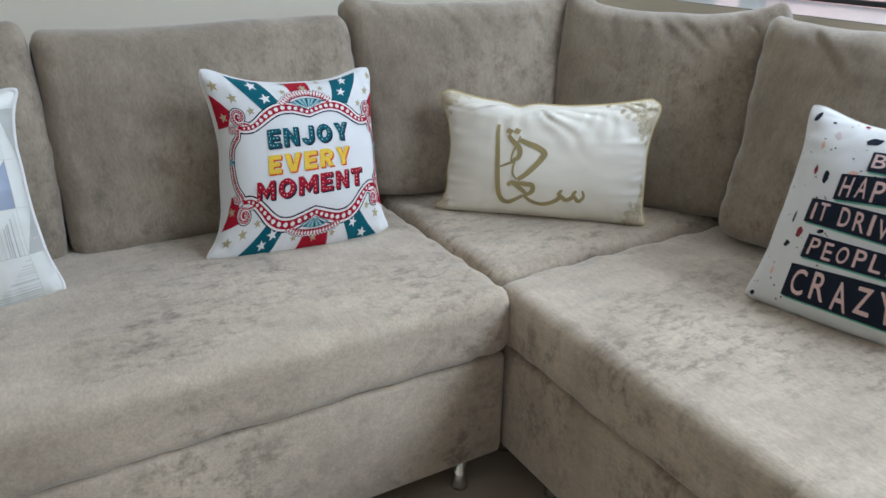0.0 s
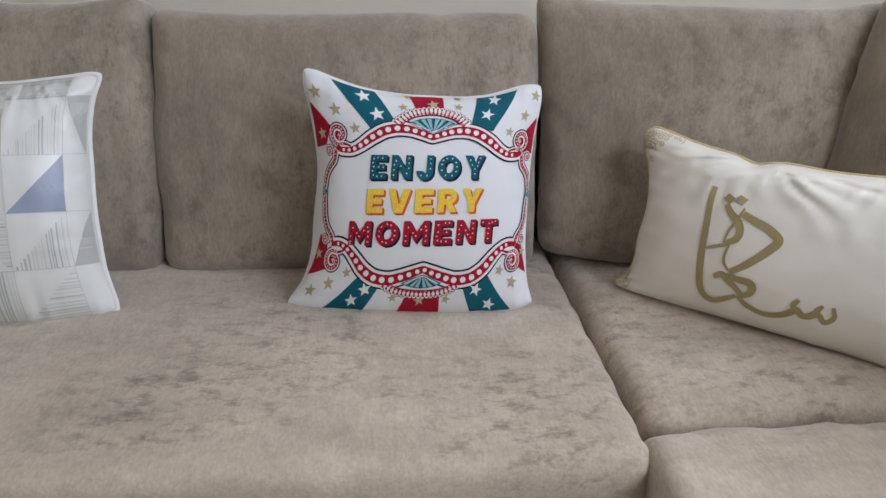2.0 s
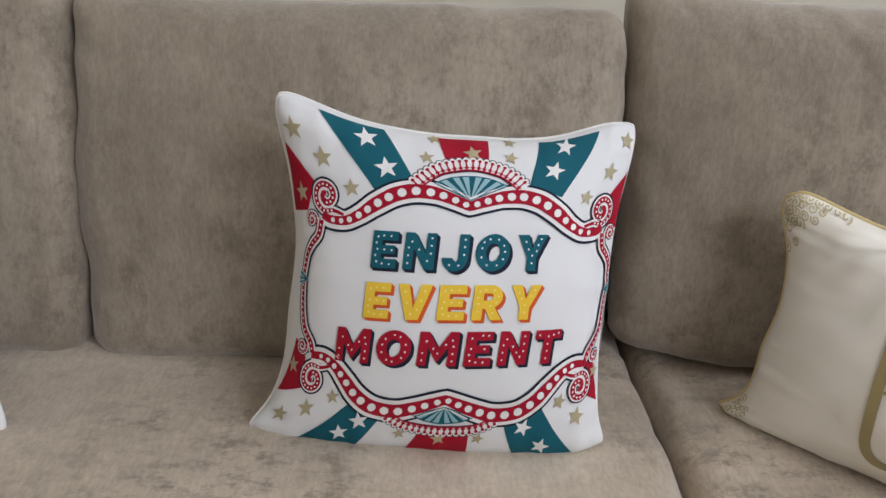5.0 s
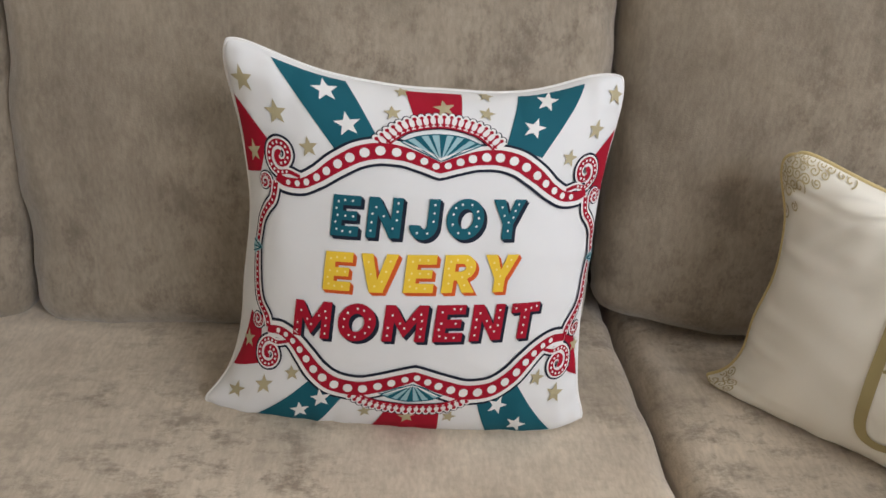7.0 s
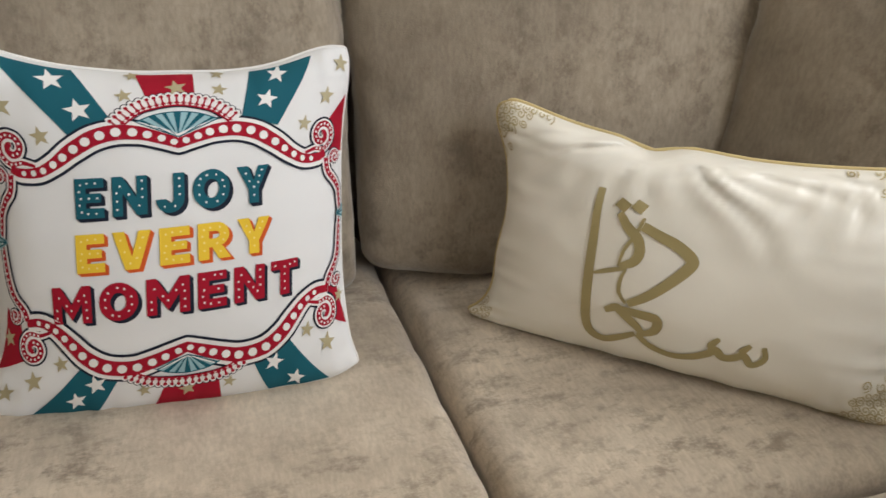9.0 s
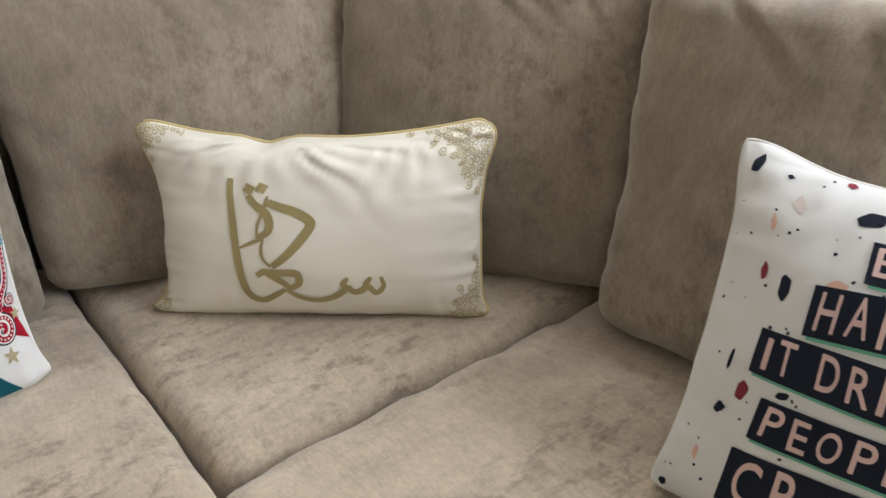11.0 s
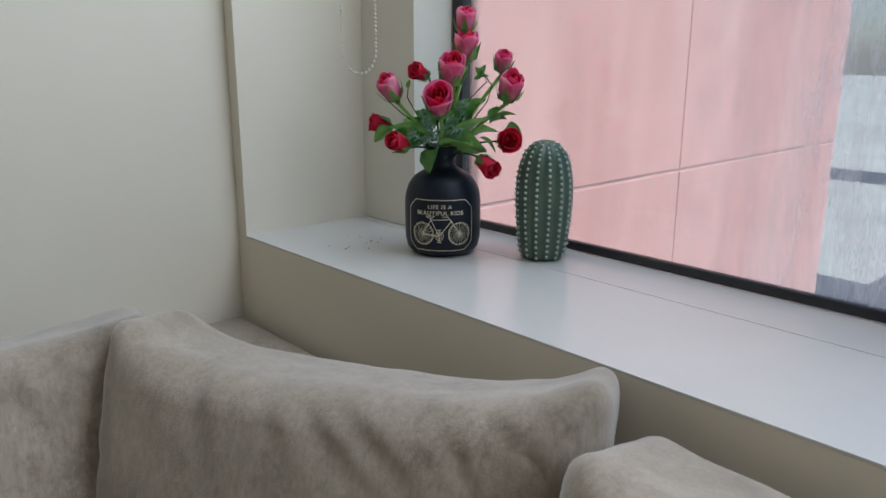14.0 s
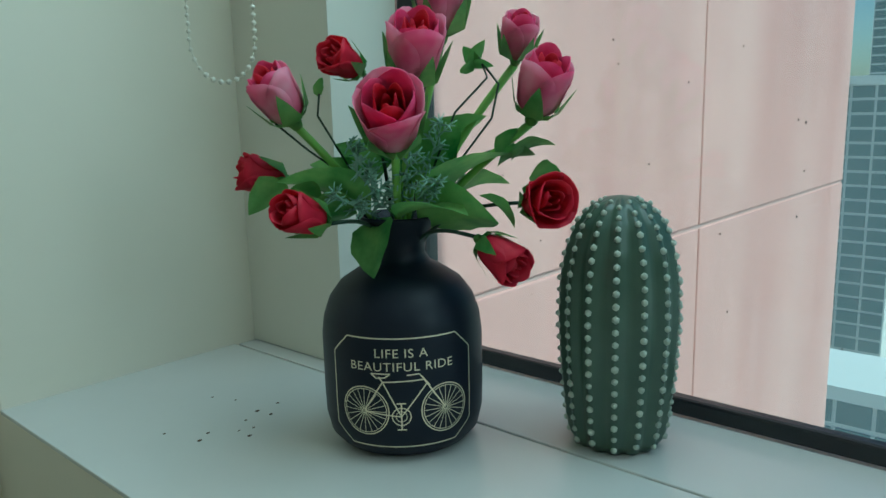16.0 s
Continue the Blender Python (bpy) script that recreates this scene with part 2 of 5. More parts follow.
def stuffed(w, h, d, r, puff, seed, ears=0.0, sag=0.0, folds=0.0, n=34, rumple=0.006, corner=0.03, flare=0.0):
    """A filled cushion round its own middle: w along x, d along y, h along z, its edges rounded by r, its faces blown out by puff.
    ears lifts the upper corners, sag lowers the middle of the upper edge, folds draws creases down from the upper edge."""
    bm = bmesh.new()
    half, off, seen = Vector((w / 2, d / 2, h / 2)), Vector((seed * 7.3, seed * 3.1, seed * 1.7)), {}
    rng = random.Random(seed * 13 + 2)
    creases = [(-0.7 + 1.5 * (k + rng.uniform(0.0, 0.9)) / 6, rng.uniform(0.2, 1.0), rng.uniform(0.28, 0.6), rng.uniform(0.024, 0.05)) for k in range(6 if folds else 0)]

    def put(a, b, c):
        key = (round(a, 5), round(b, 5), round(c, 5))
        if key in seen:
            return seen[key]
        over = min(1.0, max(0.0, (abs(b) * half.y - half.y + r) / r))
        inset = r * (1 - math.sqrt(1 - over * over))
        hx, hz = half.x - inset, half.z - inset
        p = Vector((a * hx, b * half.y, c * hz))
        q = Vector((max(-hx + corner, min(hx - corner, p.x)), p.y, max(-hz + corner, min(hz - corner, p.z))))
        e = p - q
        if abs(e.x) > 1e-9 and abs(e.z) > 1e-9:
            p = q + e.normalized() * max(abs(e.x), abs(e.z))
        u, t = p.x / half.x, p.z / half.z
        p.y += b * puff * max(0.0, 1 - abs(u) ** 2.4) * max(0.0, 1 - abs(t) ** 2.4)
        p.z += c * puff * 0.3 * (1 - u * u) * (0.3 if c < 0 else 0.5)
        p.x += a * puff * 0.25 * (1 - t * t) + u * flare * max(0.0, t)
        top = max(0.0, t) ** 3
        p.z += top * (ears * abs(u) ** 4 - sag * (1 - u * u))
        for u0, lean, deep, fat in creases:
            if t > 1 - deep:
                s = (1 - t) / deep
                far = (u - u0 - lean * (1 - t)) / fat
                dip = folds * min(1.0, 5 * s) * (1 - s) ** 0.8 * (math.exp(-far * far) - 0.55 * math.exp(-((far - 1.7) ** 2)))
                p.y += dip if b < 0 else -dip
        rim = min(1 - abs(u), 1 - abs(t))
        if rim < 0.3:
            s = (p.x + p.z * 1.3) * 48 + 3 * noise.noise(p * 16 + off)
            p.y += -b * 0.0050 * math.sin(s) * math.exp(-rim / 0.08)
        k = p * 7 + off
        p += rumple * noise.noise_vector(k) + rumple * 0.3 * noise.noise_vector(k * 3.3)
        seen[key] = bm.verts.new(p)
        return seen[key]

    s = spread(n)
    thin = spread(max(10, n // 3))
    for ax in range(3):
        g0, g1 = [(thin, s), (s, s), (s, thin)][ax]
        for e in (-1, 1):
            for i in range(len(g0) - 1):
                for j in range(len(g1) - 1):
                    q = [(g0[i], g1[j]), (g0[i + 1], g1[j]), (g0[i + 1], g1[j + 1]), (g0[i], g1[j + 1])]
                    q = [(e, a, b) if ax == 0 else (a, e, b) if ax == 1 else (a, b, e) for a, b in q]
                    bm.faces.new([put(*c) for c in q])
    bmesh.ops.recalc_face_normals(bm, faces=bm.faces)
    return bm


# ---- room ----
box("floor", -2.4, 1.86, -4.2, 2.10, -0.1, 0.0, FLOOR, label="brown polished floor under the sofa", category="floor")
box("wall_north", -2.4, 2.34, 2.10, 2.25, -0.1, 2.7, PAINT, label="unseen cream wall closing the room and bouncing light behind the sofa", category="wall")
# west and south walls are unseen; their distance is set for bounced fill light
box("unseen_wall_west", -2.55, -2.4, -4.2, 2.25, -0.1, 2.7, PAINT, label="unseen cream wall closing the room and bouncing light", category="wall")
box("unseen_wall_south", -2.55, 2.34, -4.35, -4.2, -0.1, 2.7, PAINT, label="unseen cream wall closing the room and bouncing light", category="wall")
box("ceiling", -2.55, 2.34, -4.35, 2.25, 2.7, 2.85, CEIL, label="white painted ceiling", category="ceiling")
SZ = 0.978
box("wall_east", 1.86, 2.24, -4.2, 2.10, -0.1, SZ - 0.004, PAINT, label="low painted wall under the window", category="wall")
box("wall_above_window", 1.86, 2.34, -4.2, 2.10, 2.45, 2.7, PAINT, label="painted wall over the window", category="wall")
box("wall_reveal", 1.86, 2.34, 2.070, 2.10, SZ - 0.003, 2.45, PAINT, 0.001, "cream painted window reveal beside the sofa corner", "wall")
box("wall_pier", 1.86, 2.34, -4.2, -2.35, SZ - 0.003, 2.45, PAINT, label="painted wall pier beside the window", category="wall")
box("window_sill", 1.8595, 2.104, -2.35, 2.070, SZ - 0.0038, SZ, SILL, 0.0006, "glossy white window sill with plants", "window sill")
box("window_ledge", 2.109, 2.2215, -2.35, 2.070, SZ - 0.0038, SZ - 0.001, SILL, 0.001, "white ledge under the window frame", "window sill")

win = thing("window_1", "large window in black frames with cream mullions", "window", kind="structure")
box("mullion", 2.130, 2.2215, 1.912, 2.070, SZ, 2.45, MULL, 0.0006, parent=win)
for y in (0.916, -0.35, -1.6):
    box("mullion", 2.106, 2.2215, y, y + 0.05, SZ, 2.45, MULL, 0.003, parent=win)
for a, b in ((0.966, 1.912), (-0.30, 0.916), (-1.55, -0.35), (-2.35, -1.6)):
    box("bottom_rail", 2.222, 2.236, a, b, SZ - 0.0005, SZ + 0.015, BLACK, 0.003, parent=win)
    box("top_rail", 2.222, 2.236, a, b, 2.42, 2.45, BLACK, 0.003, parent=win)
    for s in (a, b - 0.03):
        box("stile", 2.222, 2.246, s, s + 0.03, SZ + 0.0155, 2.419, BLACK, 0.003, parent=win)
    g = box("pane", 2.228, 2.232, a + 0.01, b - 0.01, SZ + 0.012, 2.43, GLASS, parent=win)
    g.visible_shadow = False

# ---- outside ----
add_noise(PINK, 1.1, (0.66, 0.33, 0.30), (0.80, 0.465, 0.42), 8, (3.0, 1, 0.4), rough=0.62)
JOINT = material("joint_sealant", (0.60, 0.41, 0.38), 0.8)
CONC = material("pale_render", (0.74, 0.73, 0.70), 0.8)
add_noise(CONC, 0.05, (0.70, 0.69, 0.66), (0.78, 0.77, 0.75), 5)
TINT = material("tinted_windows", (0.20, 0.26, 0.27), 0.4)
SAND = material("pale_ground", (0.50, 0.46, 0.38), 0.95)
add_noise(SAND, 0.02, (0.50, 0.48, 0.43), (0.70, 0.67, 0.60), 8)

wing = thing("facade_wing", "pink clad wing of the building outside the window", "building")
xs = (2.36, 3.22, 4.36)
levels = [-60.0] + [0.97 + 1.02 * k for k in range(-4, 4)]
for i in range(2):
    for z0, z1 in zip(levels, levels[1:]):
        box("panel", xs[i] + 0.004, xs[i + 1] - 0.004, 2.0, 2.05, z0 + 0.004, z1 - 0.004, PINK, 0.003, parent=wing)
box("backing", 2.36, 4.355, 2.004, 2.6, -60, 4.5, JOINT, parent=wing)

ground = box("ground", -1500, 2500, -2000, 2000, -61, -60, SAND, label="pale sandy ground of the city far below", category="ground")


def tower(x, y, w, d, top, label, floors, bays):
    """A far block: pale walls with its window bands set in, roof parapet on top."""
    ob = thing("office_tower", label, "building", pose(x, y, -60))
    h = top + 60
    box("wall", -w / 2, w / 2, -d / 2, d / 2, 0, h, CONC, parent=ob)
    box("parapet", -w / 2 - 0.6, w / 2 + 0.6, -d / 2 - 0.6, d / 2 + 0.6, h, h + 2.0, CONC, parent=ob)
    step, bay = h / floors, d / bays
    pane = mesh_of("window", slab(bmesh.new(), -0.15, 0.15, -bay * 0.44, bay * 0.44, -step * 0.40, step * 0.40), TINT)
    for i in range(floors):
        for j in range(bays):
            o = new("window", pane)
            o.parent, o.location = ob, (-w / 2 - 0.1, -d / 2 + bay * (j + 0.5), step * (i + 0.55))
    return ob


tower(205, 44, 30, 15, 4, "pale office tower with tinted window bands", 20, 3)
tower(230, 22, 40, 18, -12, "pale far apartment block with tinted windows", 15, 4)
tower(120, 32, 16, 40, -40, "low white flat-roofed building far below", 5, 8)
# added block: its pale walls stand in for the white glare of the sky
tower(420, 60, 40, 60, 60, "added pale tower standing in for white sky glare", 30, 8)

# ---- sofa ----
def seat_unit(name, label, x0, x1, y0, y1, seed):
    """One upholstered sofa seat: box base, seat cushion, back frame."""
    ob = thing(name, label, "sofa")
    base = bmesh.new()
    slab(base, x0 + 0.012, x1 - 0.006, y0 + 0.012, y1 - 0.006, 0.085, 0.345, 0.018, 3)
    part("base", base, VELVET_LIT, ob, soft=True)
    w, d, h = x1 - x0, y1 - y0, 0.145
    bm = stuffed(w, d, h, 0.034, 0.012, seed, n=44, rumple=0.004, corner=0.035)
    for v in bm.verts:
        v.co = Vector((v.co.x, v.co.z, -v.co.y)) + Vector(((x0 + x1) / 2, (y0 + y1) / 2, 0.346 + h / 2))
    part("seat_cushion", bm, VELVET_LIT, ob, soft=True)
    return ob


s1 = seat_unit("sofa_section", "greige velvet sofa section along the wall", -0.56, 0.956, 1.115, 1.93, 1)
s2 = seat_unit("sofa_section", "greige velvet corner seat of the sofa", 0.969, 1.76, 1.206, 1.93, 2)
s3 = seat_unit("sofa_section", "greige velvet sofa section under the window", 0.945, 1.76, -0.62, 1.193, 3)


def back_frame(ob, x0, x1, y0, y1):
    part("back_frame", slab(bmesh.new(), x0, x1, y0, y1, 0.09, 0.82, 0.03, 4), VELVET_SHADED, ob, soft=True)


back_frame(s1, -0.56, 0.945, 1.94, 2.085)
back_frame(s2, 0.955, 1.845, 1.94, 2.085)
back_frame(s2, 1.765, 1.845, 1.185, 1.935)
back_frame(s3, 1.765, 1.845, -0.62, 1.178)
bm = bmesh.new()
low, high = ([bm.verts.new((x, y, z)) for x, y in ((1.42, 2.08), (1.84, 1.56), (1.84, 2.08))] for z in (0.5, 0.824))
bm.faces.new(low), bm.faces.new(high[::-1])
for k in range(3):
    bm.faces.new((low[k], high[k], high[(k + 1) % 3], low[(k + 1) % 3]))
bmesh.ops.recalc_face_normals(bm, faces=bm.faces)
part("corner_block", bm, VELVET_SHADED, s2)


def leg(ob, x, y):
    part("leg", lathe(bmesh.new(), [(0, 0), (0.019, 0), (0.019, 0.012), (0.016, 0.02), (0.016, 0.086), (0, 0.086)], 20), CHROME, ob, "chrome leg", soft=True).location = (x, y, 0)


for x, y in ((0.862, 1.165), (-0.48, 1.165), (0.862, 1.85), (-0.48, 1.85)):
    leg(s1, x, y)
for x, y in ((1.03, 1.228), (1.68, 1.85)):
    leg(s2, x, y)
for x, y in ((1.03, 1.04), (1.03, -0.55), (1.68, -0.55)):
    leg(s3, x, y)


def back_cushion(label, w, h, d, x, y, z, yaw, lean, seed, ears, sag, folds, flare=0.0):
    ob = new("back_cushion", smooth(mesh_of("back_cushion", stuffed(w, h, d, 0.042, 0.035, seed, ears, sag, folds, n=76, flare=flare), VELVET_SHADED)))
    ob.matrix_world = pose(x, y, z, 0, 0, yaw) @ pose(0, 0, 0, lean)
    return tagged(ob, label, "cushion", "sofa back cushions")


# leaning back against the frame
back_cushion("greige velvet back cushion of the sofa", 0.714, 0.485, 0.17, -0.165, 1.818, 0.717, 0, -13, 1, 0.02, 0.0, 0.0)
back_cushion("greige velvet back cushion of the sofa", 0.70, 0.475, 0.17, 0.554, 1.818, 0.711, 0, -13, 2, 0.012, 0.0, 0.0)
back_cushion("greige velvet back cushion in the sofa corner", 0.58, 0.485, 0.17, 1.227, 1.772, 0.731, -13, -11, 3, 0.032, 0.0, 0.004, 0.035)
back_cushion("creased greige velvet back cushion in the sofa corner", 0.516, 0.50, 0.17, 1.614, 1.435, 0.732, -61, -12, 4, 0.042, 0.016, 0.006, 0.02)
back_cushion("creased greige velvet back cushion under the window", 0.65, 0.485, 0.185, 1.682, 0.816, 0.727, -88, -15, 5, 0.02, 0.0, 0.010, 0.044)
back_cushion("greige velvet back cushion under the window", 0.72, 0.48, 0.20, 1.675, 0.120, 0.727, -90, -14, 6, 0.02, 0.0, 0.006)

# ---- throw pillows ----
class Pillow:
    """A stuffed pillow with drawn-in edges. Its corners are given as it lies: lower left, lower right, upper left, upper right.
    face(u, v) gives the front for u, v in -1..1, raised by lift; it is local to the thing, which stands at its lower edge."""

    def __init__(self, name, label, bl, br, tl, tr, d, mat, seed, dent=(0.17, 0.10, 0.16, -0.08), sharp=0.52, gathers=0.0, slack=0.005, blunt=0.02, ears=2.0, pulls=0.0014, notch=0.0):
        bl, br, tl, tr = (Vector(p) for p in (bl, br, tl, tr))
        mid = (bl + br + tl + tr) / 4
        bl, br, tl, tr = (mid + (p - mid) * (1 + 0.9 * blunt) for p in (bl, br, tl, tr))
        right = ((br - bl) + (tr - tl)).normalized()
        back = ((tl - bl) + (tr - br)).cross(right).normalized()
        at = Matrix((right, back, right.cross(back))).transposed().to_4x4()
        at.translation = (bl + br) / 2
        self.q = [at.inverted() @ p for p in (bl, br, tl, tr)]
        self.d, self.seed, self.dent, self.sharp, self.gathers, self.slack, self.blunt, self.pulls, self.notch = d, seed, dent, sharp, gathers, slack, blunt, pulls, notch
        self.ears = ears if isinstance(ears, tuple) else (ears,) * 4
        self.ob = thing(name, label, "pillow", at, "throw pillows on the sofa")
        bm, n = bmesh.new(), 96
        s = spread(n)
        front = [[bm.verts.new(self.face(u, v)) for v in s] for u in s]
        back = [[front[i][j] if i in (0, n) or j in (0, n) else bm.verts.new(self.face(u, v, side=-1)) for j, v in enumerate(s)] for i, u in enumerate(s)]
        for i in range(n):
            for j in range(n):
                bm.faces.new((front[i][j], front[i + 1][j], front[i + 1][j + 1], front[i][j + 1]))
                bm.faces.new((back[i][j], back[i][j + 1], back[i + 1][j + 1], back[i + 1][j]))
        part("cover", bm, mat, self.ob, soft=True)

    def face(self, u, v, lift=0.0, side=1):
        p = self.skin(u, v, side)
        if lift:
            e = 0.004
            du, dv = self.skin(u + (e if u < 0 else -e), v, side) - p, self.skin(u, v + (e if v < 0 else -e), side) - p
            n = du.cross(dv).normalized()
            p += n * (lift if n.y < 0 else -lift)
        return p

    def skin(self, u, v, side):
        ed, low = self.dent[2:]
        uu = u * (1 - self.dent[0 if u < 0 else 1] * (1 - abs(v) ** self.ears[0 if v > 0 else 1]) ** 1.7 * abs(u) ** 1.5)
        vv = v * (1 - (ed if v > 0 else low) * (1 - abs(u) ** self.ears[2 if v > 0 else 3]) ** 1.7 * abs(v) ** 1.5)
        if v > 0:
            vv -= self.notch * v ** 3 * math.exp(-(((u + 0.24) / 0.09) ** 2))
        rim = max(abs(u), abs(v)) ** 6
        uu += 0.014 * rim * noise.noise(Vector((u * 2.4, v * 3.1, self.seed + 5.3)))
        vv += 0.014 * rim * noise.noise(Vector((u * 3.1, v * 2.4, self.seed + 9.1)))
        nip = 1 - self.blunt * (u * u * v * v) ** 3.5
        a, b = (uu * nip + 1) / 2, (vv * nip + 1) / 2
        p = (self.q[0] * (1 - a) + self.q[1] * a) * (1 - b) + (self.q[2] * (1 - a) + self.q[3] * a) * b
        full = (max(0.0, 1 - u * u) * max(0.0, 1 - v * v)) ** self.sharp
        y = self.d / 2 * full
        k = Vector((u * 1.7, v * 1.7, self.seed))
        y += self.slack * (noise.noise(k) + 0.5 * noise.noise(k * 2.6)) * full ** 0.4
        # small pulls along the seam
        for along_, off in ((v, 1 - abs(u)), (u, 1 - abs(v))):
            y += self.pulls * math.sin(24 * along_ + 5 * noise.noise(Vector((along_ * 4, self.seed, u * v)))) * min(1.0, off / 0.05) * math.exp(-off / 0.16) * full ** 0.2
        if self.gathers:
            for u0, v0, reach, n in ((-0.18, 1.15, 0.75, 13), (0.45, 1.2, 0.55, 15), (1.25, 0.0, 0.34, 11), (-1.3, -0.4, 0.36, 10)):
                far, way = math.hypot(u - u0, v - v0), math.atan2(u - u0, v0 - v)
                s = n * way + 1.5 * noise.noise(Vector((u * 2, v * 2, self.seed)))
                y += self.gathers * (0.75 + 1.3 * noise.noise(Vector((way * 3, n, self.seed)))) * (abs(math.sin(s)) ** 1.2 - 0.4) * math.exp(-((far / reach) ** 2)) * full ** 0.35
        return p + Vector((0, -side * y, 0))

    def edge(self, n=160):
        """Points round the seam."""
        out = []
        for k in range(n):
            s, t = divmod(4 * k / n, 1)
            e = math.sin(math.pi / 2 * (2 * t - 1))
            out.append(self.face(*((e, -1), (1, e), (-e, 1), (-1, -e))[int(s)]))
        return out


fun = Pillow("throw_pillow", "white cotton pillow printed with a red and teal circus frame", (0.447, 1.548, 0.503), (0.868, 1.519, 0.507), (0.489, 1.606, 0.893), (0.887, 1.662, 0.856), 0.165, WHITE, 1, ears=(2.4, 6.5, 3.0, 7.0), blunt=0.045, dent=(0.195, 0.12, 0.19, -0.045), pulls=0.0028)
joy = Pillow("throw_pillow", "cream satin lumbar pillow with gold calligraphy and corner scrolls", (1.036, 1.600, 0.506), (1.442, 1.254, 0.498), (1.083, 1.633, 0.790), (1.468, 1.294, 0.793), 0.165, SATIN, 2, gathers=0.0125, blunt=0.10, ears=(2.6, 8.0, 3.2, 5.0), pulls=0.004, notch=0.06, dent=(0.185, 0.135, 0.225, 0.06))
happy = Pillow("throw_pillow", "white terrazzo print pillow with dark word strips", (1.331, 0.863, 0.508), (1.43, 0.487, 0.503), (1.496, 0.912, 0.856), (1.575, 0.512, 0.862), 0.165, WHITE, 3, gathers=0.003, ears=(3.6, 5.0, 3.4, 4.0), blunt=0.035, dent=(0.09, 0.125, 0.155, 0.0), pulls=0.003)
tri = Pillow("throw_pillow", "silver white satin pillow with a patchwork of triangles", (-0.245, 1.50, 0.503), (0.166, 1.533, 0.503), (-0.235, 1.62, 0.872), (0.154, 1.65, 0.874), 0.18, SILK, 4, gathers=0.009, blunt=0.04, ears=(6.0, 3.5, 3.0, 3.0), pulls=0.004, dent=(0.10, 0.145, 0.10, -0.05))
cream = Pillow("throw_pillow", "plain cream satin pillow on the sofa under the window", (1.575, 0.425, 0.505), (1.585, 0.03, 0.505), (1.69, 0.42, 0.86), (1.69, 0.03, 0.86), 0.15, SATIN, 5)

# ---- things on the sill ----
LEAF = material("leaf_fabric", (0.07, 0.17, 0.055), 0.5)
add_noise(LEAF, 30, (0.065, 0.22, 0.045), (0.28, 0.48, 0.13), 4)
LEAF.node_tree.nodes["Principled BSDF"].inputs["Subsurface Weight"].default_value = 0.0
DUSTY = material("grey_green_foliage", (0.24, 0.38, 0.28), 0.7)
STEM = material("green_stem", (0.25, 0.46, 0.08), 0.5)
TWIG = material("dark_wire_twig", (0.02, 0.045, 0.025), 0.6)
DEEP = material("deep_red_petal", (0.42, 0.010, 0.035), 0.55)
add_noise(DEEP, 40, (0.60, 0.006, 0.045), (0.86, 0.02, 0.09), 3)
ROSE = material("magenta_petal", (0.60, 0.05, 0.14), 0.5)
_no, _mp, _ra = add_noise(ROSE, 26, (0.72, 0.015, 0.16), (0.92, 0.17, 0.40), 3)
BLUSH = material("pale_pink_petal", (0.72, 0.33, 0.40), 0.5)
add_noise(BLUSH, 22, (0.82, 0.08, 0.28), (0.93, 0.58, 0.68), 3)
GOLD = material("gold_paint", (0.74, 0.66, 0.47), 0.4, 0.4)
DOT = material("pale_glaze_dot", (0.44, 0.48, 0.40), 0.3)
BEAD = material("ivory_bead", (0.72, 0.68, 0.58), 0.35)
PURPLE = bpy.data.materials.new("purple_glass")
PURPLE.use_nodes = True
_p = PURPLE.node_tree.nodes["Principled BSDF"]
_p.inputs["Base Color"].default_value, _p.inputs["Roughness"].default_value = (0.30, 0.06, 0.55, 1), 0.15
_p.inputs["Transmission Weight"].default_value = 0.55
_n, _l = PURPLE.node_tree.nodes, PURPLE.node_tree.links
_tc, _sp, _ra = _n.new("ShaderNodeTexCoord"), _n.new("ShaderNodeSeparateXYZ"), _n.new("ShaderNodeValToRGB")
_ra.color_ramp.elements[0].position, _ra.color_ramp.elements[0].color = 0.30, (0.16, 0.14, 0.19, 1)
_ra.color_ramp.elements[1].position, _ra.color_ramp.elements[1].color = 0.62, (0.42, 0.13, 0.72, 1)
_l.new(_tc.outputs["Generated"], _sp.inputs[0]), _l.new(_sp.outputs["Z"], _ra.inputs[0]), _l.new(_ra.outputs[0], _p.inputs["Base Color"])
MOSS = material("pothos_leaf", (0.30, 0.48, 0.08), 0.45)
add_noise(MOSS, 25, (0.22, 0.40, 0.05), (0.42, 0.58, 0.14), 3)
GRIT = material("grit", (0.10, 0.06, 0.035), 0.9)

def glowing(m, share):
    """Lets light through a thin leaf or petal."""
    n, l = m.node_tree.nodes, m.node_tree.links
    p, t, mx = n["Principled BSDF"], n.new("ShaderNodeBsdfTranslucent"), n.new("ShaderNodeMixShader")
    l.new(p.inputs["Base Color"].links[0].from_socket, t.inputs[0])
    mx.inputs[0].default_value = share
    l.new(p.outputs[0], mx.inputs[1]), l.new(t.outputs[0], mx.inputs[2]), l.new(mx.outputs[0], n["Material Output"].inputs[0])


for m, share in ((LEAF, 0.4), (MOSS, 0.4), (DEEP, 0.5), (ROSE, 0.5), (BLUSH, 0.5)):
    glowing(m, share)

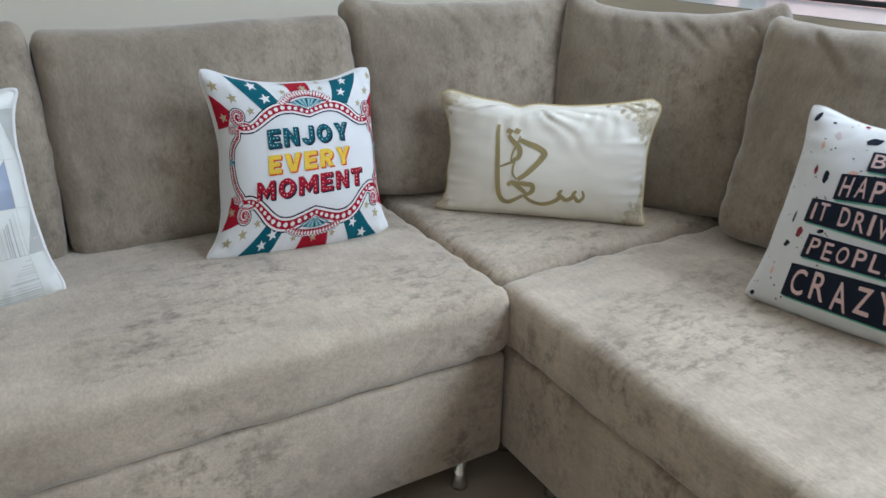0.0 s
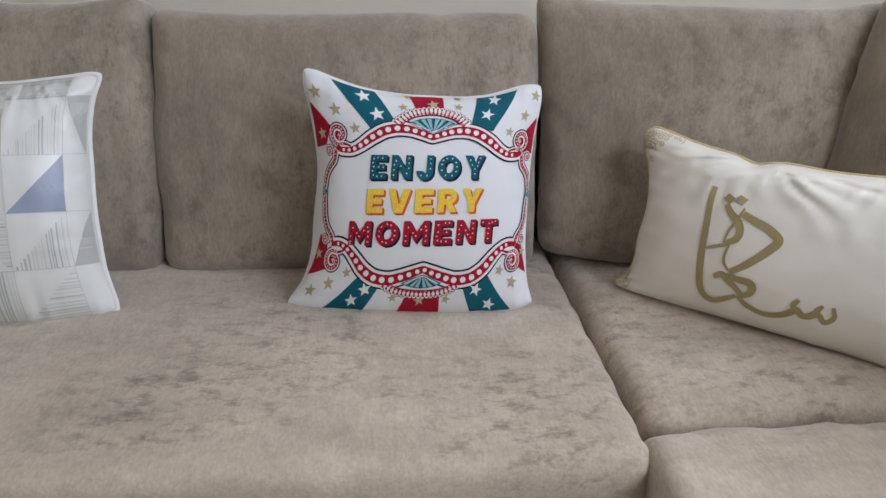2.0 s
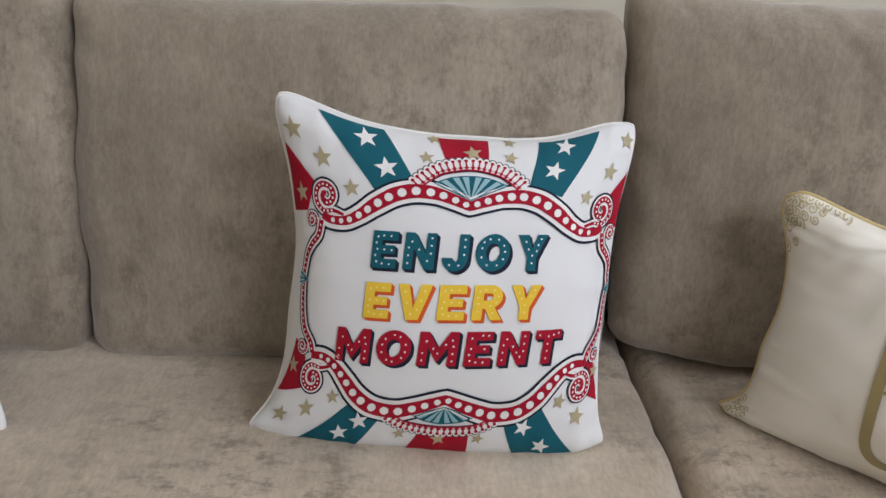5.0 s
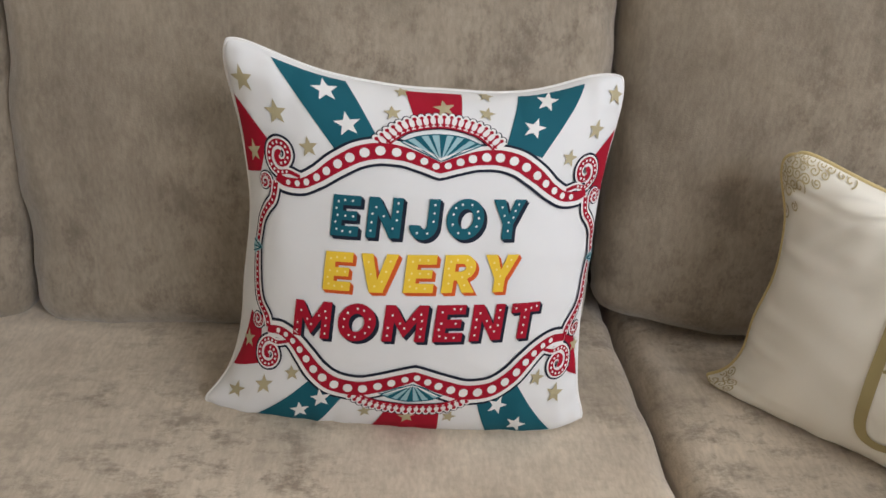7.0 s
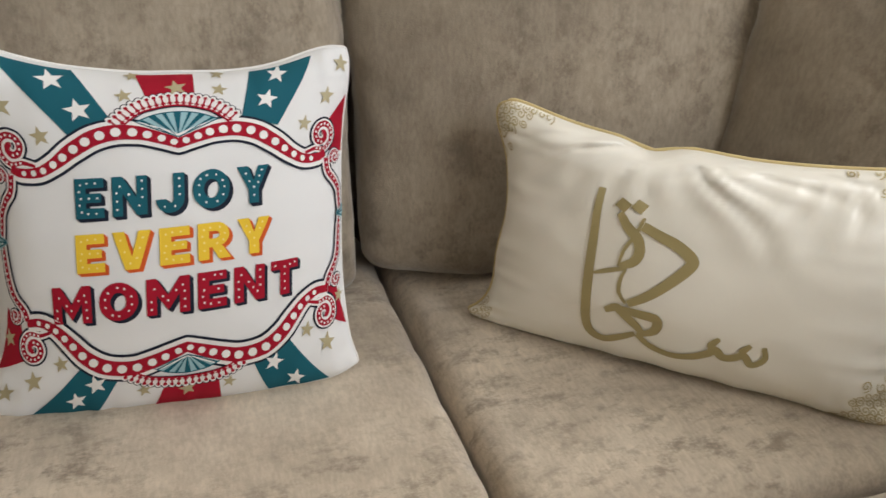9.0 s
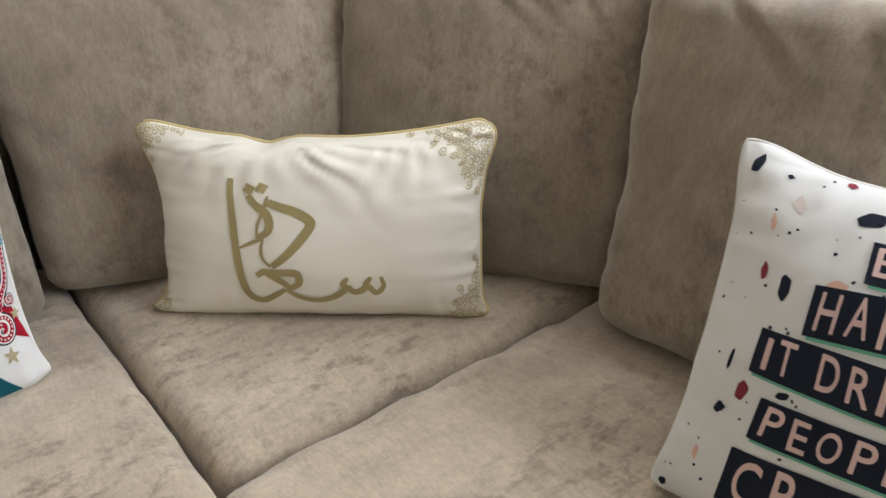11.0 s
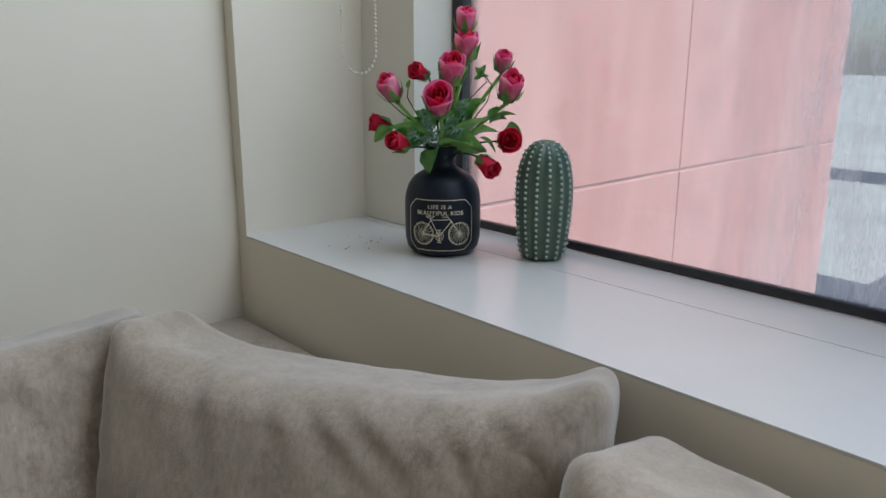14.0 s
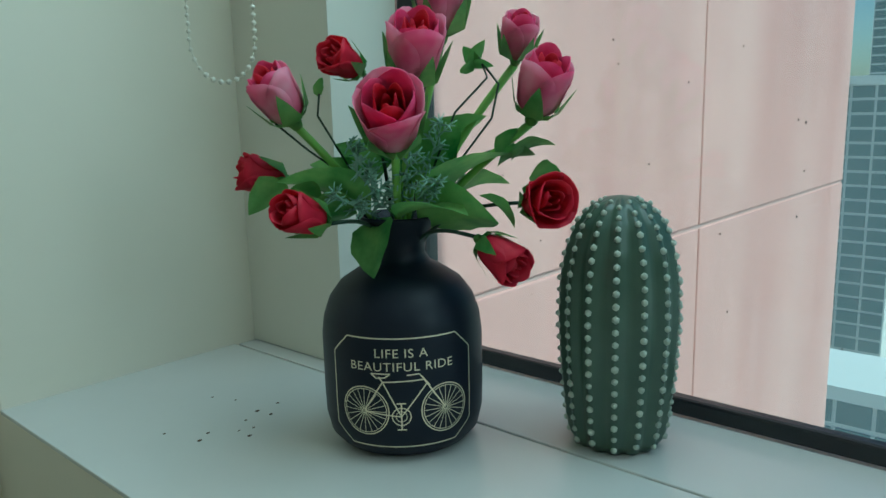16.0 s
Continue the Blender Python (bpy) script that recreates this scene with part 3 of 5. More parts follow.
VX, VY = 2.056, 1.752
vase = thing("flower_vase", "matt navy bottle vase with a gold bicycle drawing", "vase", pose(VX, VY, SZ, 0, 0, -46.4))
OUT = [(0.040, 0.0), (0.052, 0.004), (0.059, 0.012), (0.0622, 0.026), (0.0628, 0.045), (0.0628, 0.088), (0.061, 0.102), (0.056, 0.116), (0.047, 0.128), (0.034, 0.1365), (0.024, 0.142), (0.0198, 0.149), (0.0205, 0.157), (0.025, 0.167), (0.0315, 0.176), (0.0325, 0.1785)]
part("body", lathe(bmesh.new(), [(0, 0.002)] + OUT + [(0.030, 0.1785), (0.023, 0.166), (0.018, 0.155), (0.018, 0.142), (0, 0.140)], 72), VASE, vase, soft=True)


def on_vase(x, z, lift=0.0):
    """A place on the vase's front: x metres round from the middle, z up."""
    r = OUT[0][0]
    for (r0, z0), (r1, z1) in zip(OUT, OUT[1:]):
        if z0 <= z <= z1:
            r = r0 + (r1 - r0) * (z - z0) / (z1 - z0)
    a = -math.pi / 2 + x / 0.0628
    return Vector(((r + lift) * math.cos(a), (r + lift) * math.sin(a), z))


def drawn(bm, pts, width, place, closed=False, step=0.004):
    """A painted line: a flat ribbon along 2D points, laid on a surface by place(x, z)."""
    pts = [Vector(p) for p in pts] + ([Vector(pts[0])] if closed else [])
    fine = [pts[0]]
    for a, b in zip(pts, pts[1:]):
        k = max(1, math.ceil((b - a).length / step))
        fine += [a + (b - a) * i / k for i in range(1, k + 1)]
    rows = []
    for i, p in enumerate(fine):
        d = (fine[min(i + 1, len(fine) - 1)] - fine[max(i - 1, 0)]).normalized()
        if closed and i in (0, len(fine) - 1):
            d = (fine[1] - fine[-2]).normalized()
        o = Vector((-d.y, d.x)) * (width(i / max(1, len(fine) - 1)) if callable(width) else width) / 2
        rows.append((bm.verts.new(place(*(p + o))), bm.verts.new(place(*(p - o)))))
    for (a, b), (c, e) in zip(rows, rows[1:]):
        bm.faces.new((a, b, e, c))
    return bm


def ring(x, z, r, n=36):
    return [(x + r * math.cos(2 * math.pi * k / n), z + r * math.sin(2 * math.pi * k / n)) for k in range(n)]


def lettering(text, height, bold=0.0, squeeze=1.0, gap=1.0):
    """Triangles of a line of text, its capitals of that height, round its own middle."""
    cu = bpy.data.curves.new("text", "FONT")
    cu.body, cu.align_x, cu.offset, cu.space_character, cu.resolution_u = text, "CENTER", bold, gap, 4
    ob = new("text", cu)
    me = bpy.data.meshes.new_from_object(ob)
    tri_ = []
    me.calc_loop_triangles()
    vs = [v.co.copy() for v in me.vertices]
    top, low = max(v.y for v in vs), min(v.y for v in vs)
    mid = (max(v.x for v in vs) + min(v.x for v in vs)) / 2
    k = height / (top - low)
    vs = [Vector(((v.x - mid) * k * squeeze, (v.y - (top + low) / 2) * k)) for v in vs]
    tri_ = [tuple(t.vertices) for t in me.loop_triangles]
    bpy.data.objects.remove(ob)
    bpy.data.curves.remove(cu)
    bpy.data.meshes.remove(me)
    return vs, tri_


def laid(bm, vs, tris, place, longest=0.012):
    """Lays flat triangles on a surface by place(x, z), split until they follow it."""
    t = bmesh.new()
    made = [t.verts.new((v[0], v[1], 0)) for v in vs]
    for f in tris:
        if len(set(f)) == len(f) and t.faces.get([made[i] for i in f]) is None:
            t.faces.new([made[i] for i in f])
    bmesh.ops.triangulate(t, faces=t.faces)
    for _ in range(6):
        es = [e for e in t.edges if e.calc_length() > longest]
        if not es:
            break
        bmesh.ops.subdivide_edges(t, edges=es, cuts=1)
        bmesh.ops.triangulate(t, faces=t.faces)
    t.verts.index_update()
    got = [bm.verts.new(place(v.co.x, v.co.y)) for v in t.verts]
    for f in t.faces:
        q = [got[v.index] for v in f.verts]
        if bm.faces.get(q) is None:
            bm.faces.new(q)
    t.free()
    return bm


def up(lift):
    return lambda x, z: on_vase(x * 1.13, (z - 0.055) * 1.12 + 0.056, lift)


bm = bmesh.new()
c = 0.012
drawn(bm, [(-0.050 + c, 0.018), (0.050 - c, 0.018), (0.050, 0.018 + c), (0.050, 0.092 - c), (0.050 - c, 0.092), (-0.050 + c, 0.092), (-0.050, 0.092 - c), (-0.050, 0.018 + c)], 0.0009, up(0.0006), True)
part("label_border", bm, GOLD, vase, "thin gold eight-sided border line")
bm = bmesh.new()
for words, z in (("LIFE IS A", 0.0825), ("BEAUTIFUL RIDE", 0.0735)):
    vs, ts = lettering(words, 0.0058, 0.0, 1.06, 1.08)
    laid(bm, [Vector((v.x, v.y + z)) for v in vs], ts, up(0.0006), 0.006)
part("lettering", bm, GOLD, vase, "gold capitals reading LIFE IS A BEAUTIFUL RIDE")
bm = bmesh.new()
for x in (-0.0255, 0.0285):
    drawn(bm, ring(x, 0.043, 0.0165), 0.0008, up(0.0006), True)
    drawn(bm, ring(x, 0.043, 0.0150), 0.0005, up(0.0006), True)
    drawn(bm, ring(x, 0.043, 0.0015, 12), 0.0008, up(0.0006), True)
    for k in range(20):
        a = 2 * math.pi * k / 20
        drawn(bm, [(x + 0.002 * math.cos(a), 0.043 + 0.002 * math.sin(a)), (x + 0.015 * math.cos(a), 0.043 + 0.015 * math.sin(a))], 0.00045, up(0.0007))
for line in ([(-0.0255, 0.043), (-0.0125, 0.0635), (0.014, 0.0645), (0.0285, 0.043)], [(-0.0125, 0.0635), (-0.001, 0.040), (0.016, 0.062)], [(-0.0255, 0.043), (-0.001, 0.040)], [(0.018, 0.060), (0.011, 0.0685), (0.003, 0.068)], [(-0.0125, 0.0635), (-0.015, 0.067)], [(-0.020, 0.069), (-0.0165, 0.066), (-0.011, 0.0665), (-0.0075, 0.069)], [(-0.020, 0.069), (-0.0075, 0.069)], [(-0.001, 0.049), (-0.001, 0.031)], [(-0.004, 0.049), (0.002, 0.049)], [(-0.004, 0.031), (0.002, 0.031)]):
    drawn(bm, line, 0.0009, up(0.0008))
drawn(bm, ring(-0.001, 0.040, 0.006, 24), 0.0007, up(0.0008), True)
drawn(bm, ring(-0.001, 0.040, 0.0035, 18), 0.0005, up(0.0008), True)
part("bicycle_drawing", bm, GOLD, vase, "gold line drawing of a bicycle")

# ---- cactus ornament ----
cactus = thing("ceramic_cactus", "green glazed ceramic cactus ornament with raised pale dots", "ornament", pose(2.150, 1.613, SZ))
CP = [(0.030, 0.0), (0.034, 0.003), (0.0375, 0.02), (0.0415, 0.06), (0.0435, 0.10), (0.0425, 0.13), (0.0385, 0.153), (0.0315, 0.172), (0.0205, 0.185), (0.0095, 0.1905), (0.0, 0.192)]
RIBS = 14


def cactus_r(z):
    for (r0, z0), (r1, z1) in zip(CP, CP[1:]):
        if z0 <= z <= z1:
            return r0 + (r1 - r0) * (z - z0) / (z1 - z0)
    return 0.0


bm, n, zs = bmesh.new(), RIBS * 6, [0.192 * (1 - (1 - k / 40) ** 1.6) for k in range(41)]
rows = []
for z in zs:
    r = max(cactus_r(z), 0.0004)
    rows.append([bm.verts.new(((r * (1 + 0.048 * math.cos(RIBS * a))) * math.cos(a), (r * (1 + 0.048 * math.cos(RIBS * a))) * math.sin(a), z)) for a in (2 * math.pi * k / n for k in range(n))])
for a, b in zip(rows, rows[1:]):
    for k in range(n):
        bm.faces.new((a[k], a[(k + 1) % n], b[(k + 1) % n], b[k]))
bm.faces.new(rows[0][::-1]), bm.faces.new(rows[-1])
part("body", bm, CACT, cactus, soft=True)
for k in range(RIBS):
    bm, a, s = bmesh.new(), 2 * math.pi * k / RIBS, 0.006 + 0.003 * (k % 2)
    z = s
    while z < 0.189:
        r = cactus_r(z) * 1.042
        size = 0.0029 * (0.7 + 0.3 * r / 0.046) * random.uniform(0.9, 1.1)
        for v in bmesh.ops.create_icosphere(bm, subdivisions=1, radius=size)["verts"]:
            v.co += Vector((r * math.cos(a), r * math.sin(a), z))
        z += 0.0093 * (1 if z < 0.16 else 0.75)
    part("dotted_rib", bm, DOT, cactus, "rib of raised pale dots", soft=True)


# ---- flowers ----
def petal(bm, a0, span, r0, h, curl, slot, seed, cup=0.44):
    """One petal standing round the axis."""
    rows, nu, nt = [], 7, 7
    for t in (i / (nt - 1) for i in range(nt)):
        wide = math.sin(math.pi * min(1.0, 0.14 + 0.66 * t)) ** 0.7
        row = []
        for i in range(nu):
            u = -1 + 2 * i / (nu - 1)
            a = a0 + u * span * wide
            r = r0 * (0.18 + 0.95 * t ** 0.42 - cup * t ** 3) + curl * r0 * max(0.0, t - 0.55) ** 1.4 * (1 + 0.3 * u * u)
            z = h * (t - 0.14 * u * u * t ** 2)
            w = 0.06 * r0 * noise.noise(Vector((u * 2 + seed, t * 3, seed * 1.7)))
            row.append(bm.verts.new(((r + w) * math.cos(a), (r + w) * math.sin(a), z + w)))
        rows.append(row)
    for a, b in zip(rows, rows[1:]):
        for i in range(nu - 1):
            bm.faces.new((a[i], a[i + 1], b[i + 1], b[i])).material_index = slot


def rose(parent, at, size, red, openness, seed):
    """A fabric rose: petals in four turns, sepals under them."""
    bm = bmesh.new()
    rng, r, h = random.Random(seed), size / 2 * (0.64 if red else 0.80), size * (0.95 if not red else 0.85)
    for turn, (count, rr, hh, curl, slot) in enumerate(((3, 0.32, 0.92, 0.0, 0), (3, 0.55, 1.0, 0.1 + 0.3 * openness, 0), (4, 0.8, 1.0, 0.35 + openness, 1), (4, 1.0, 0.94, 0.5 + 1.3 * openness, 2))):
        for k in range(count):
            petal(bm, 2 * math.pi * (k + 0.37 * turn) / count + rng.uniform(-0.2, 0.2), 1.25, r * rr, h * hh * rng.uniform(0.93, 1.05), curl, slot, rng.random() * 9)
    ob = part("rose", bm, [DEEP, DEEP, DEEP] if red else [DEEP, ROSE, BLUSH], parent, "deep red fabric rose" if red else "pink and magenta fabric rose", soft=True)
    ob.matrix_local = at
    m = ob.modifiers.new("thickness", "SOLIDIFY")
    m.thickness = 0.0006
    bm = bmesh.new()
    for k in range(5):
        a = 2 * math.pi * k / 5 + seed
        ca, sa = math.cos(a), math.sin(a)
        pts = [(0.12 * r, -0.02 * h, 0.18 * r), (0.75 * r, 0.14 * h, 0.42 * r), (1.02 * r, 0.45 * h, 0.22 * r), (1.2 * r, 0.66 * h, 0.02 * r)]
        rows = [[bm.verts.new((x * ca - s * w * sa, x * sa + s * w * ca, z - abs(s) * 0.03 * r)) for s in (-1, 0, 1)] for x, z, w in pts]
        for p, q in zip(rows, rows[1:]):
            bm.faces.new((p[0], p[1], q[1], q[0])), bm.faces.new((p[1], p[2], q[2], q[1]))
    lathe(bm, [(0, -0.16 * h), (0.2 * r, -0.12 * h), (0.30 * r, 0.0), (0.2 * r, 0.08 * h), (0, 0.08 * h)], 12)
    part("calyx", bm, LEAF, ob, "green sepals", soft=True)
    return ob


def leaf(parent, root, tip, width, seed, mat=LEAF, droop=0.15, name="leaf"):
    """A pointed leaf from root to tip, folded along its midrib."""
    root, tip = Vector(root), Vector(tip)
    d = tip - root
    side = d.cross(Vector((0, 0.35, 1))).normalized()
    nor = side.cross(d).normalized()
    rng, bm, rows, n = random.Random(seed), bmesh.new(), [], 9
    turn = rng.uniform(-0.5, 0.5)
    side, nor = side * math.cos(turn) + nor * math.sin(turn), nor * math.cos(turn) - side * math.sin(turn)
    for i in range(n):
        t = i / (n - 1)
        w = width * 0.60 * (math.sin(math.pi * t ** 0.72) ** 0.72 + 0.03) * (1 + 0.06 * math.sin(i * 2.1 + seed))
        p = root + d * t - Vector((0, 0, 1)) * droop * d.length * t * t + nor * 0.08 * d.length * math.sin(math.pi * t)
        rows.append([bm.verts.new(p + side * w * s + nor * 0.28 * w * abs(s)) for s in (-1, -0.5, 0, 0.5, 1)])
    for a, b in zip(rows, rows[1:]):
        for i in range(4):
            bm.faces.new((a[i], a[i + 1], b[i + 1], b[i]))
    return part(name, bm, mat, parent, soft=True)


def bent(a, b, sag, n=10):
    a, b = Vector(a), Vector(b)
    return [a.lerp(b, k / n) + Vector(sag) * math.sin(math.pi * k / n) for k in range(n + 1)]


bouquet = thing("flower_bouquet", "pink and red fabric roses with leaves in the vase", "flowers", pose(VX, VY, SZ + 0.1785, 0, 0, -46.4) @ pose(0.0, 0, -0.004))
# right, away, up from the rim; size; red; openness; the way it faces
BLOOMS = [
    (0.021, 0.010, 0.190, 0.040, 0, 0.0, (0.1, -0.2, 1)), (0.024, 0.0, 0.148, 0.047, 0, 0.1, (0.05, -0.3, 1)),
    (0.002, -0.020, 0.112, 0.050, 0, 0.15, (0.1, -0.55, 1)), (-0.037, 0.0, 0.124, 0.038, 1, 0.4, (-0.8, -0.9, 0.5)),
    (-0.086, -0.010, 0.088, 0.044, 0, 0.0, (-0.5, -0.45, 1)), (-0.012, -0.045, 0.072, 0.053, 0, 0.35, (-0.05, -1.1, 0.9)),
    (0.090, -0.015, 0.088, 0.048, 0, 0.05, (0.25, -0.5, 1)), (0.082, 0.020, 0.131, 0.036, 0, 0.0, (0.1, -0.5, 1)),
    (-0.098, 0.010, 0.044, 0.040, 1, 0.5, (-1, -0.3, 0.25)), (-0.064, -0.045, 0.018, 0.044, 1, 0.15, (-0.6, -0.7, 0.35)),
    (0.085, -0.030, 0.026, 0.044, 1, 0.9, (0.35, -1, 0.15)), (0.048, -0.040, 0.000, 0.044, 1, 0.25, (0.5, -0.5, -0.35)),
]
for k, (x, y, z, size, red, openness, way) in enumerate(BLOOMS):
    x, z, size = x + 0.012, z - 0.012, size * 1.1
    w = Vector(way).normalized()
    at = Matrix.Translation((x, y, z)) @ w.to_track_quat("Z", "Y").to_matrix().to_4x4()
    rose(bouquet, at, size, red, openness, k + 3)
    base = Vector((x, y, z)) - w * size * 0.12
    thick = 0.0032 if not red else 0.0016
    s = bmesh.new()
    tube(s, bent((x * 0.10, y * 0.1, -0.03), base, (-x * 0.12, 0, 0.012 if z < 0.06 else 0.0)), thick * 0.8, 8, r1=thick)
    part("stem", s, STEM if not red else TWIG, bouquet, "green plastic stem" if not red else "thin dark stem", soft=True)
LEAVES = [
    ((0.01, -0.01, 0.03), (0.045, -0.02, 0.082), 0.036), ((0.03, -0.01, 0.01), (0.085, -0.03, 0.062), 0.046), ((0.015, -0.02, 0.0), (0.072, -0.05, 0.012), 0.040),
    ((0.0, -0.025, 0.004), (0.05, -0.055, 0.018), 0.03), ((-0.012, -0.02, 0.004), (-0.018, -0.045, -0.030), 0.024), ((0.02, 0.01, 0.03), (0.07, 0.012, 0.088), 0.03),
    ((-0.02, 0.0, 0.02), (-0.078, 0.0, 0.036), 0.03), ((-0.02, -0.02, 0.01), (-0.085, -0.04, 0.046), 0.026), ((-0.03, -0.02, 0.008), (-0.075, -0.03, 0.002), 0.03),
    ((-0.015, 0.01, 0.03), (-0.045, -0.005, 0.066), 0.03), ((0.075, -0.02, 0.04), (0.104, -0.015, 0.052), 0.020), ((0.085, -0.02, 0.044), (0.118, -0.02, 0.060), 0.020),
    ((0.080, -0.02, 0.045), (0.090, -0.02, 0.072), 0.014), ((0.06, -0.03, 0.02), (0.086, -0.03, 0.0), 0.020), ((-0.08, -0.02, 0.03), (-0.11, -0.02, 0.014), 0.018),
    ((0.1, -0.01, 0.03), (0.128, -0.01, 0.026), 0.018), ((-0.055, -0.02, 0.02), (-0.09, -0.035, 0.02), 0.022), ((0.04, 0.02, 0.01), (0.09, 0.03, 0.03), 0.03), ((-0.03, 0.02, 0.01), (-0.07, 0.03, 0.05), 0.03),
]
for k, (a, b, w) in enumerate(LEAVES):
    leaf(bouquet, a, b, w * 1.4, k)


def sprig(parent, root, tip, seed):
    """A feathery grey-green sprig."""
    root, tip, rng, bm = Vector(root), Vector(tip), random.Random(seed), bmesh.new()
    d = tip - root
    tube(bm, [root, root + d * 0.5, tip], 0.0008, 5, r1=0.0004)
    for k in range(22):
        t = 0.25 + 0.75 * k / 21
        p = root + d * t
        o = Vector((rng.uniform(-1, 1), rng.uniform(-1, 0.6), rng.uniform(-0.3, 0.9))).normalized()
        q = p + o * 0.015 * (1.1 - 0.4 * t)
        tube(bm, [p, p.lerp(q, 0.6), q], 0.0012, 4, r1=0.0006)
        for s in (-1, 1):
            e = p.lerp(q, 0.55) + (o + s * o.orthogonal()) * 0.0042
            tube(bm, [p.lerp(q, 0.5), e], 0.0010, 4, r1=0.0005)
    part("sprig", bm, DUSTY, parent, "feathery grey-green sprig", soft=True)


for k, (a, b) in enumerate((((0, -0.01, 0.0), (-0.03, -0.045, 0.045)), ((0, -0.01, 0.0), (0.012, -0.04, 0.062)), ((0.01, 0, 0.0), (0.035, -0.025, 0.074)), ((0, 0, 0), (-0.035, -0.02, 0.06)), ((0, -0.01, 0), (0.03, -0.05, 0.035)), ((-0.01, -0.01, 0), (-0.045, -0.045, 0.025)), ((0.0, 0.0, 0), (0.0, 0.0, 0.075)))):
    sprig(bouquet, a, b, k)
for k, pts in enumerate(([(0.02, 0, 0.02), (0.045, -0.005, 0.08), (0.07, 0, 0.105), (0.066, -0.005, 0.115)], [(0.03, 0, 0.02), (0.072, -0.01, 0.075), (0.078, -0.005, 0.10), (0.062, 0, 0.122)], [(-0.02, 0, 0.02), (-0.065, -0.01, 0.055), (-0.088, -0.01, 0.075)], [(-0.03, 0, 0.03), (-0.058, 0, 0.08), (-0.056, 0, 0.096)])):
    s = bmesh.new()
    tube(s, pts, 0.0009, 6)
    part("twig", s, TWIG, bouquet, "thin dark curved twig", soft=True)
for k, (a, b, w) in enumerate((((0.060, 0, 0.112), (0.052, -0.004, 0.128), 0.01), ((0.060, 0, 0.112), (0.068, -0.006, 0.132), 0.011), ((0.060, 0, 0.112), (0.074, -0.008, 0.113), 0.012), ((0.060, 0, 0.11), (0.05, -0.008, 0.112), 0.011), ((-0.057, 0, 0.094), (-0.053, -0.002, 0.108), 0.007))):
    leaf(bouquet, a, b, w, 40 + k, droop=0.0, name="bud_leaf")

# ---- blind chain ----
chain = thing("blind_chain", "loop of ivory beads hanging from the roller blind", "blind chain", pose(2.062, 1.985, 0))
bm = bmesh.new()
path = []
for k in range(160):
    path.append((0.030, 0.0, 2.45 - 1.145 * k / 160))
for k in range(13):
    a = math.pi * k / 13
    path.append((0.030 * math.cos(a), 0.0, 1.305 - 0.040 * math.sin(a)))
for k in range(161):
    path.append((-0.030, 0.0, 1.305 + 1.145 * k / 160))
for p in path:
    for v in bmesh.ops.create_icosphere(bm, subdivisions=1, radius=0.0029 if p[0] > -0.02 else 0.0023)["verts"]:
        v.co += Vector(p)
tube(bm, path, 0.0006, 4)
part("bead_chain", bm, BEAD, chain, soft=True)
chain.rotation_euler = (0, 0, radians(-40))

# ---- purple vase with a trailing plant ----
pot = thing("plant_vase", "purple and grey glass vase with pothos on the sill", "vase", pose(2.105, 0.755, SZ))
part("body", lathe(bmesh.new(), [(0, 0.001), (0.044, 0.0), (0.0475, 0.005), (0.047, 0.03), (0.0445, 0.06), (0.042, 0.09), (0.043, 0.118), (0.040, 0.118), (0.039, 0.09), (0.0415, 0.05), (0.043, 0.012), (0, 0.010)], 48), PURPLE, pot, soft=True)
part("base", lathe(bmesh.new(), [(0, 0.011), (0.0425, 0.0125), (0.0415, 0.045), (0, 0.046)], 40), material("grey_pebbles", (0.12, 0.11, 0.13), 0.6), pot, "grey filling in the vase")
plant = thing("pothos_plant", "light green pothos cutting growing in the purple vase", "plant", pose(2.105, 0.755, SZ + 0.09))
for k, (a, b) in enumerate((((0, 0, -0.05), (-0.03, 0.05, 0.10)), ((0, 0, -0.05), (0.0, -0.05, 0.08)), ((0, 0, -0.05), (-0.04, 0.0, 0.07)), ((0, 0, -0.05), (0.02, 0.06, 0.16)))):
    s = bmesh.new()
    tube(s, bent(a, b, (0, 0, 0.03)), 0.0022, 7, r1=0.0014)
    part("stem", s, STEM, plant, soft=True)
    for j in range(4):
        t = 0.45 + 0.18 * j
        p = Vector(a).lerp(Vector(b), t) + Vector((0, 0, 0.03)) * math.sin(math.pi * t)
        q = p + Vector((random.uniform(-0.04, 0.02), random.uniform(-0.04, 0.045), random.uniform(-0.005, 0.035)))
        leaf(plant, p, q, 0.026, 60 + 5 * k + j, MOSS)

# ---- grit on the sill ----
grit = bmesh.new()
rng = random.Random(8)
for k in range(12):
    x, y = rng.gauss(1.985, 0.032), rng.gauss(1.868, 0.03)
    for v in bmesh.ops.create_icosphere(grit, subdivisions=1, radius=rng.uniform(0.0006, 0.0014))["verts"]:
        v.co = Vector((v.co.x * 1.8 + x, v.co.y + y, v.co.z * 0.6 + SZ + 0.0006))
tagged(new("grit", mesh_of("grit", grit, GRIT)), "brown crumbs lying on the white sill", "crumbs", "", "stuff")

# ---- prints on the pillows ----
def ink(name, color, rough=0.8):
    m = material(name, color, rough)
    m.node_tree.nodes["Principled BSDF"].inputs["Specular IOR Level"].default_value = 0.2 if rough > 0.6 else 0.5
    add_bump(m, 900, 0.1, 0.0005)
    return m


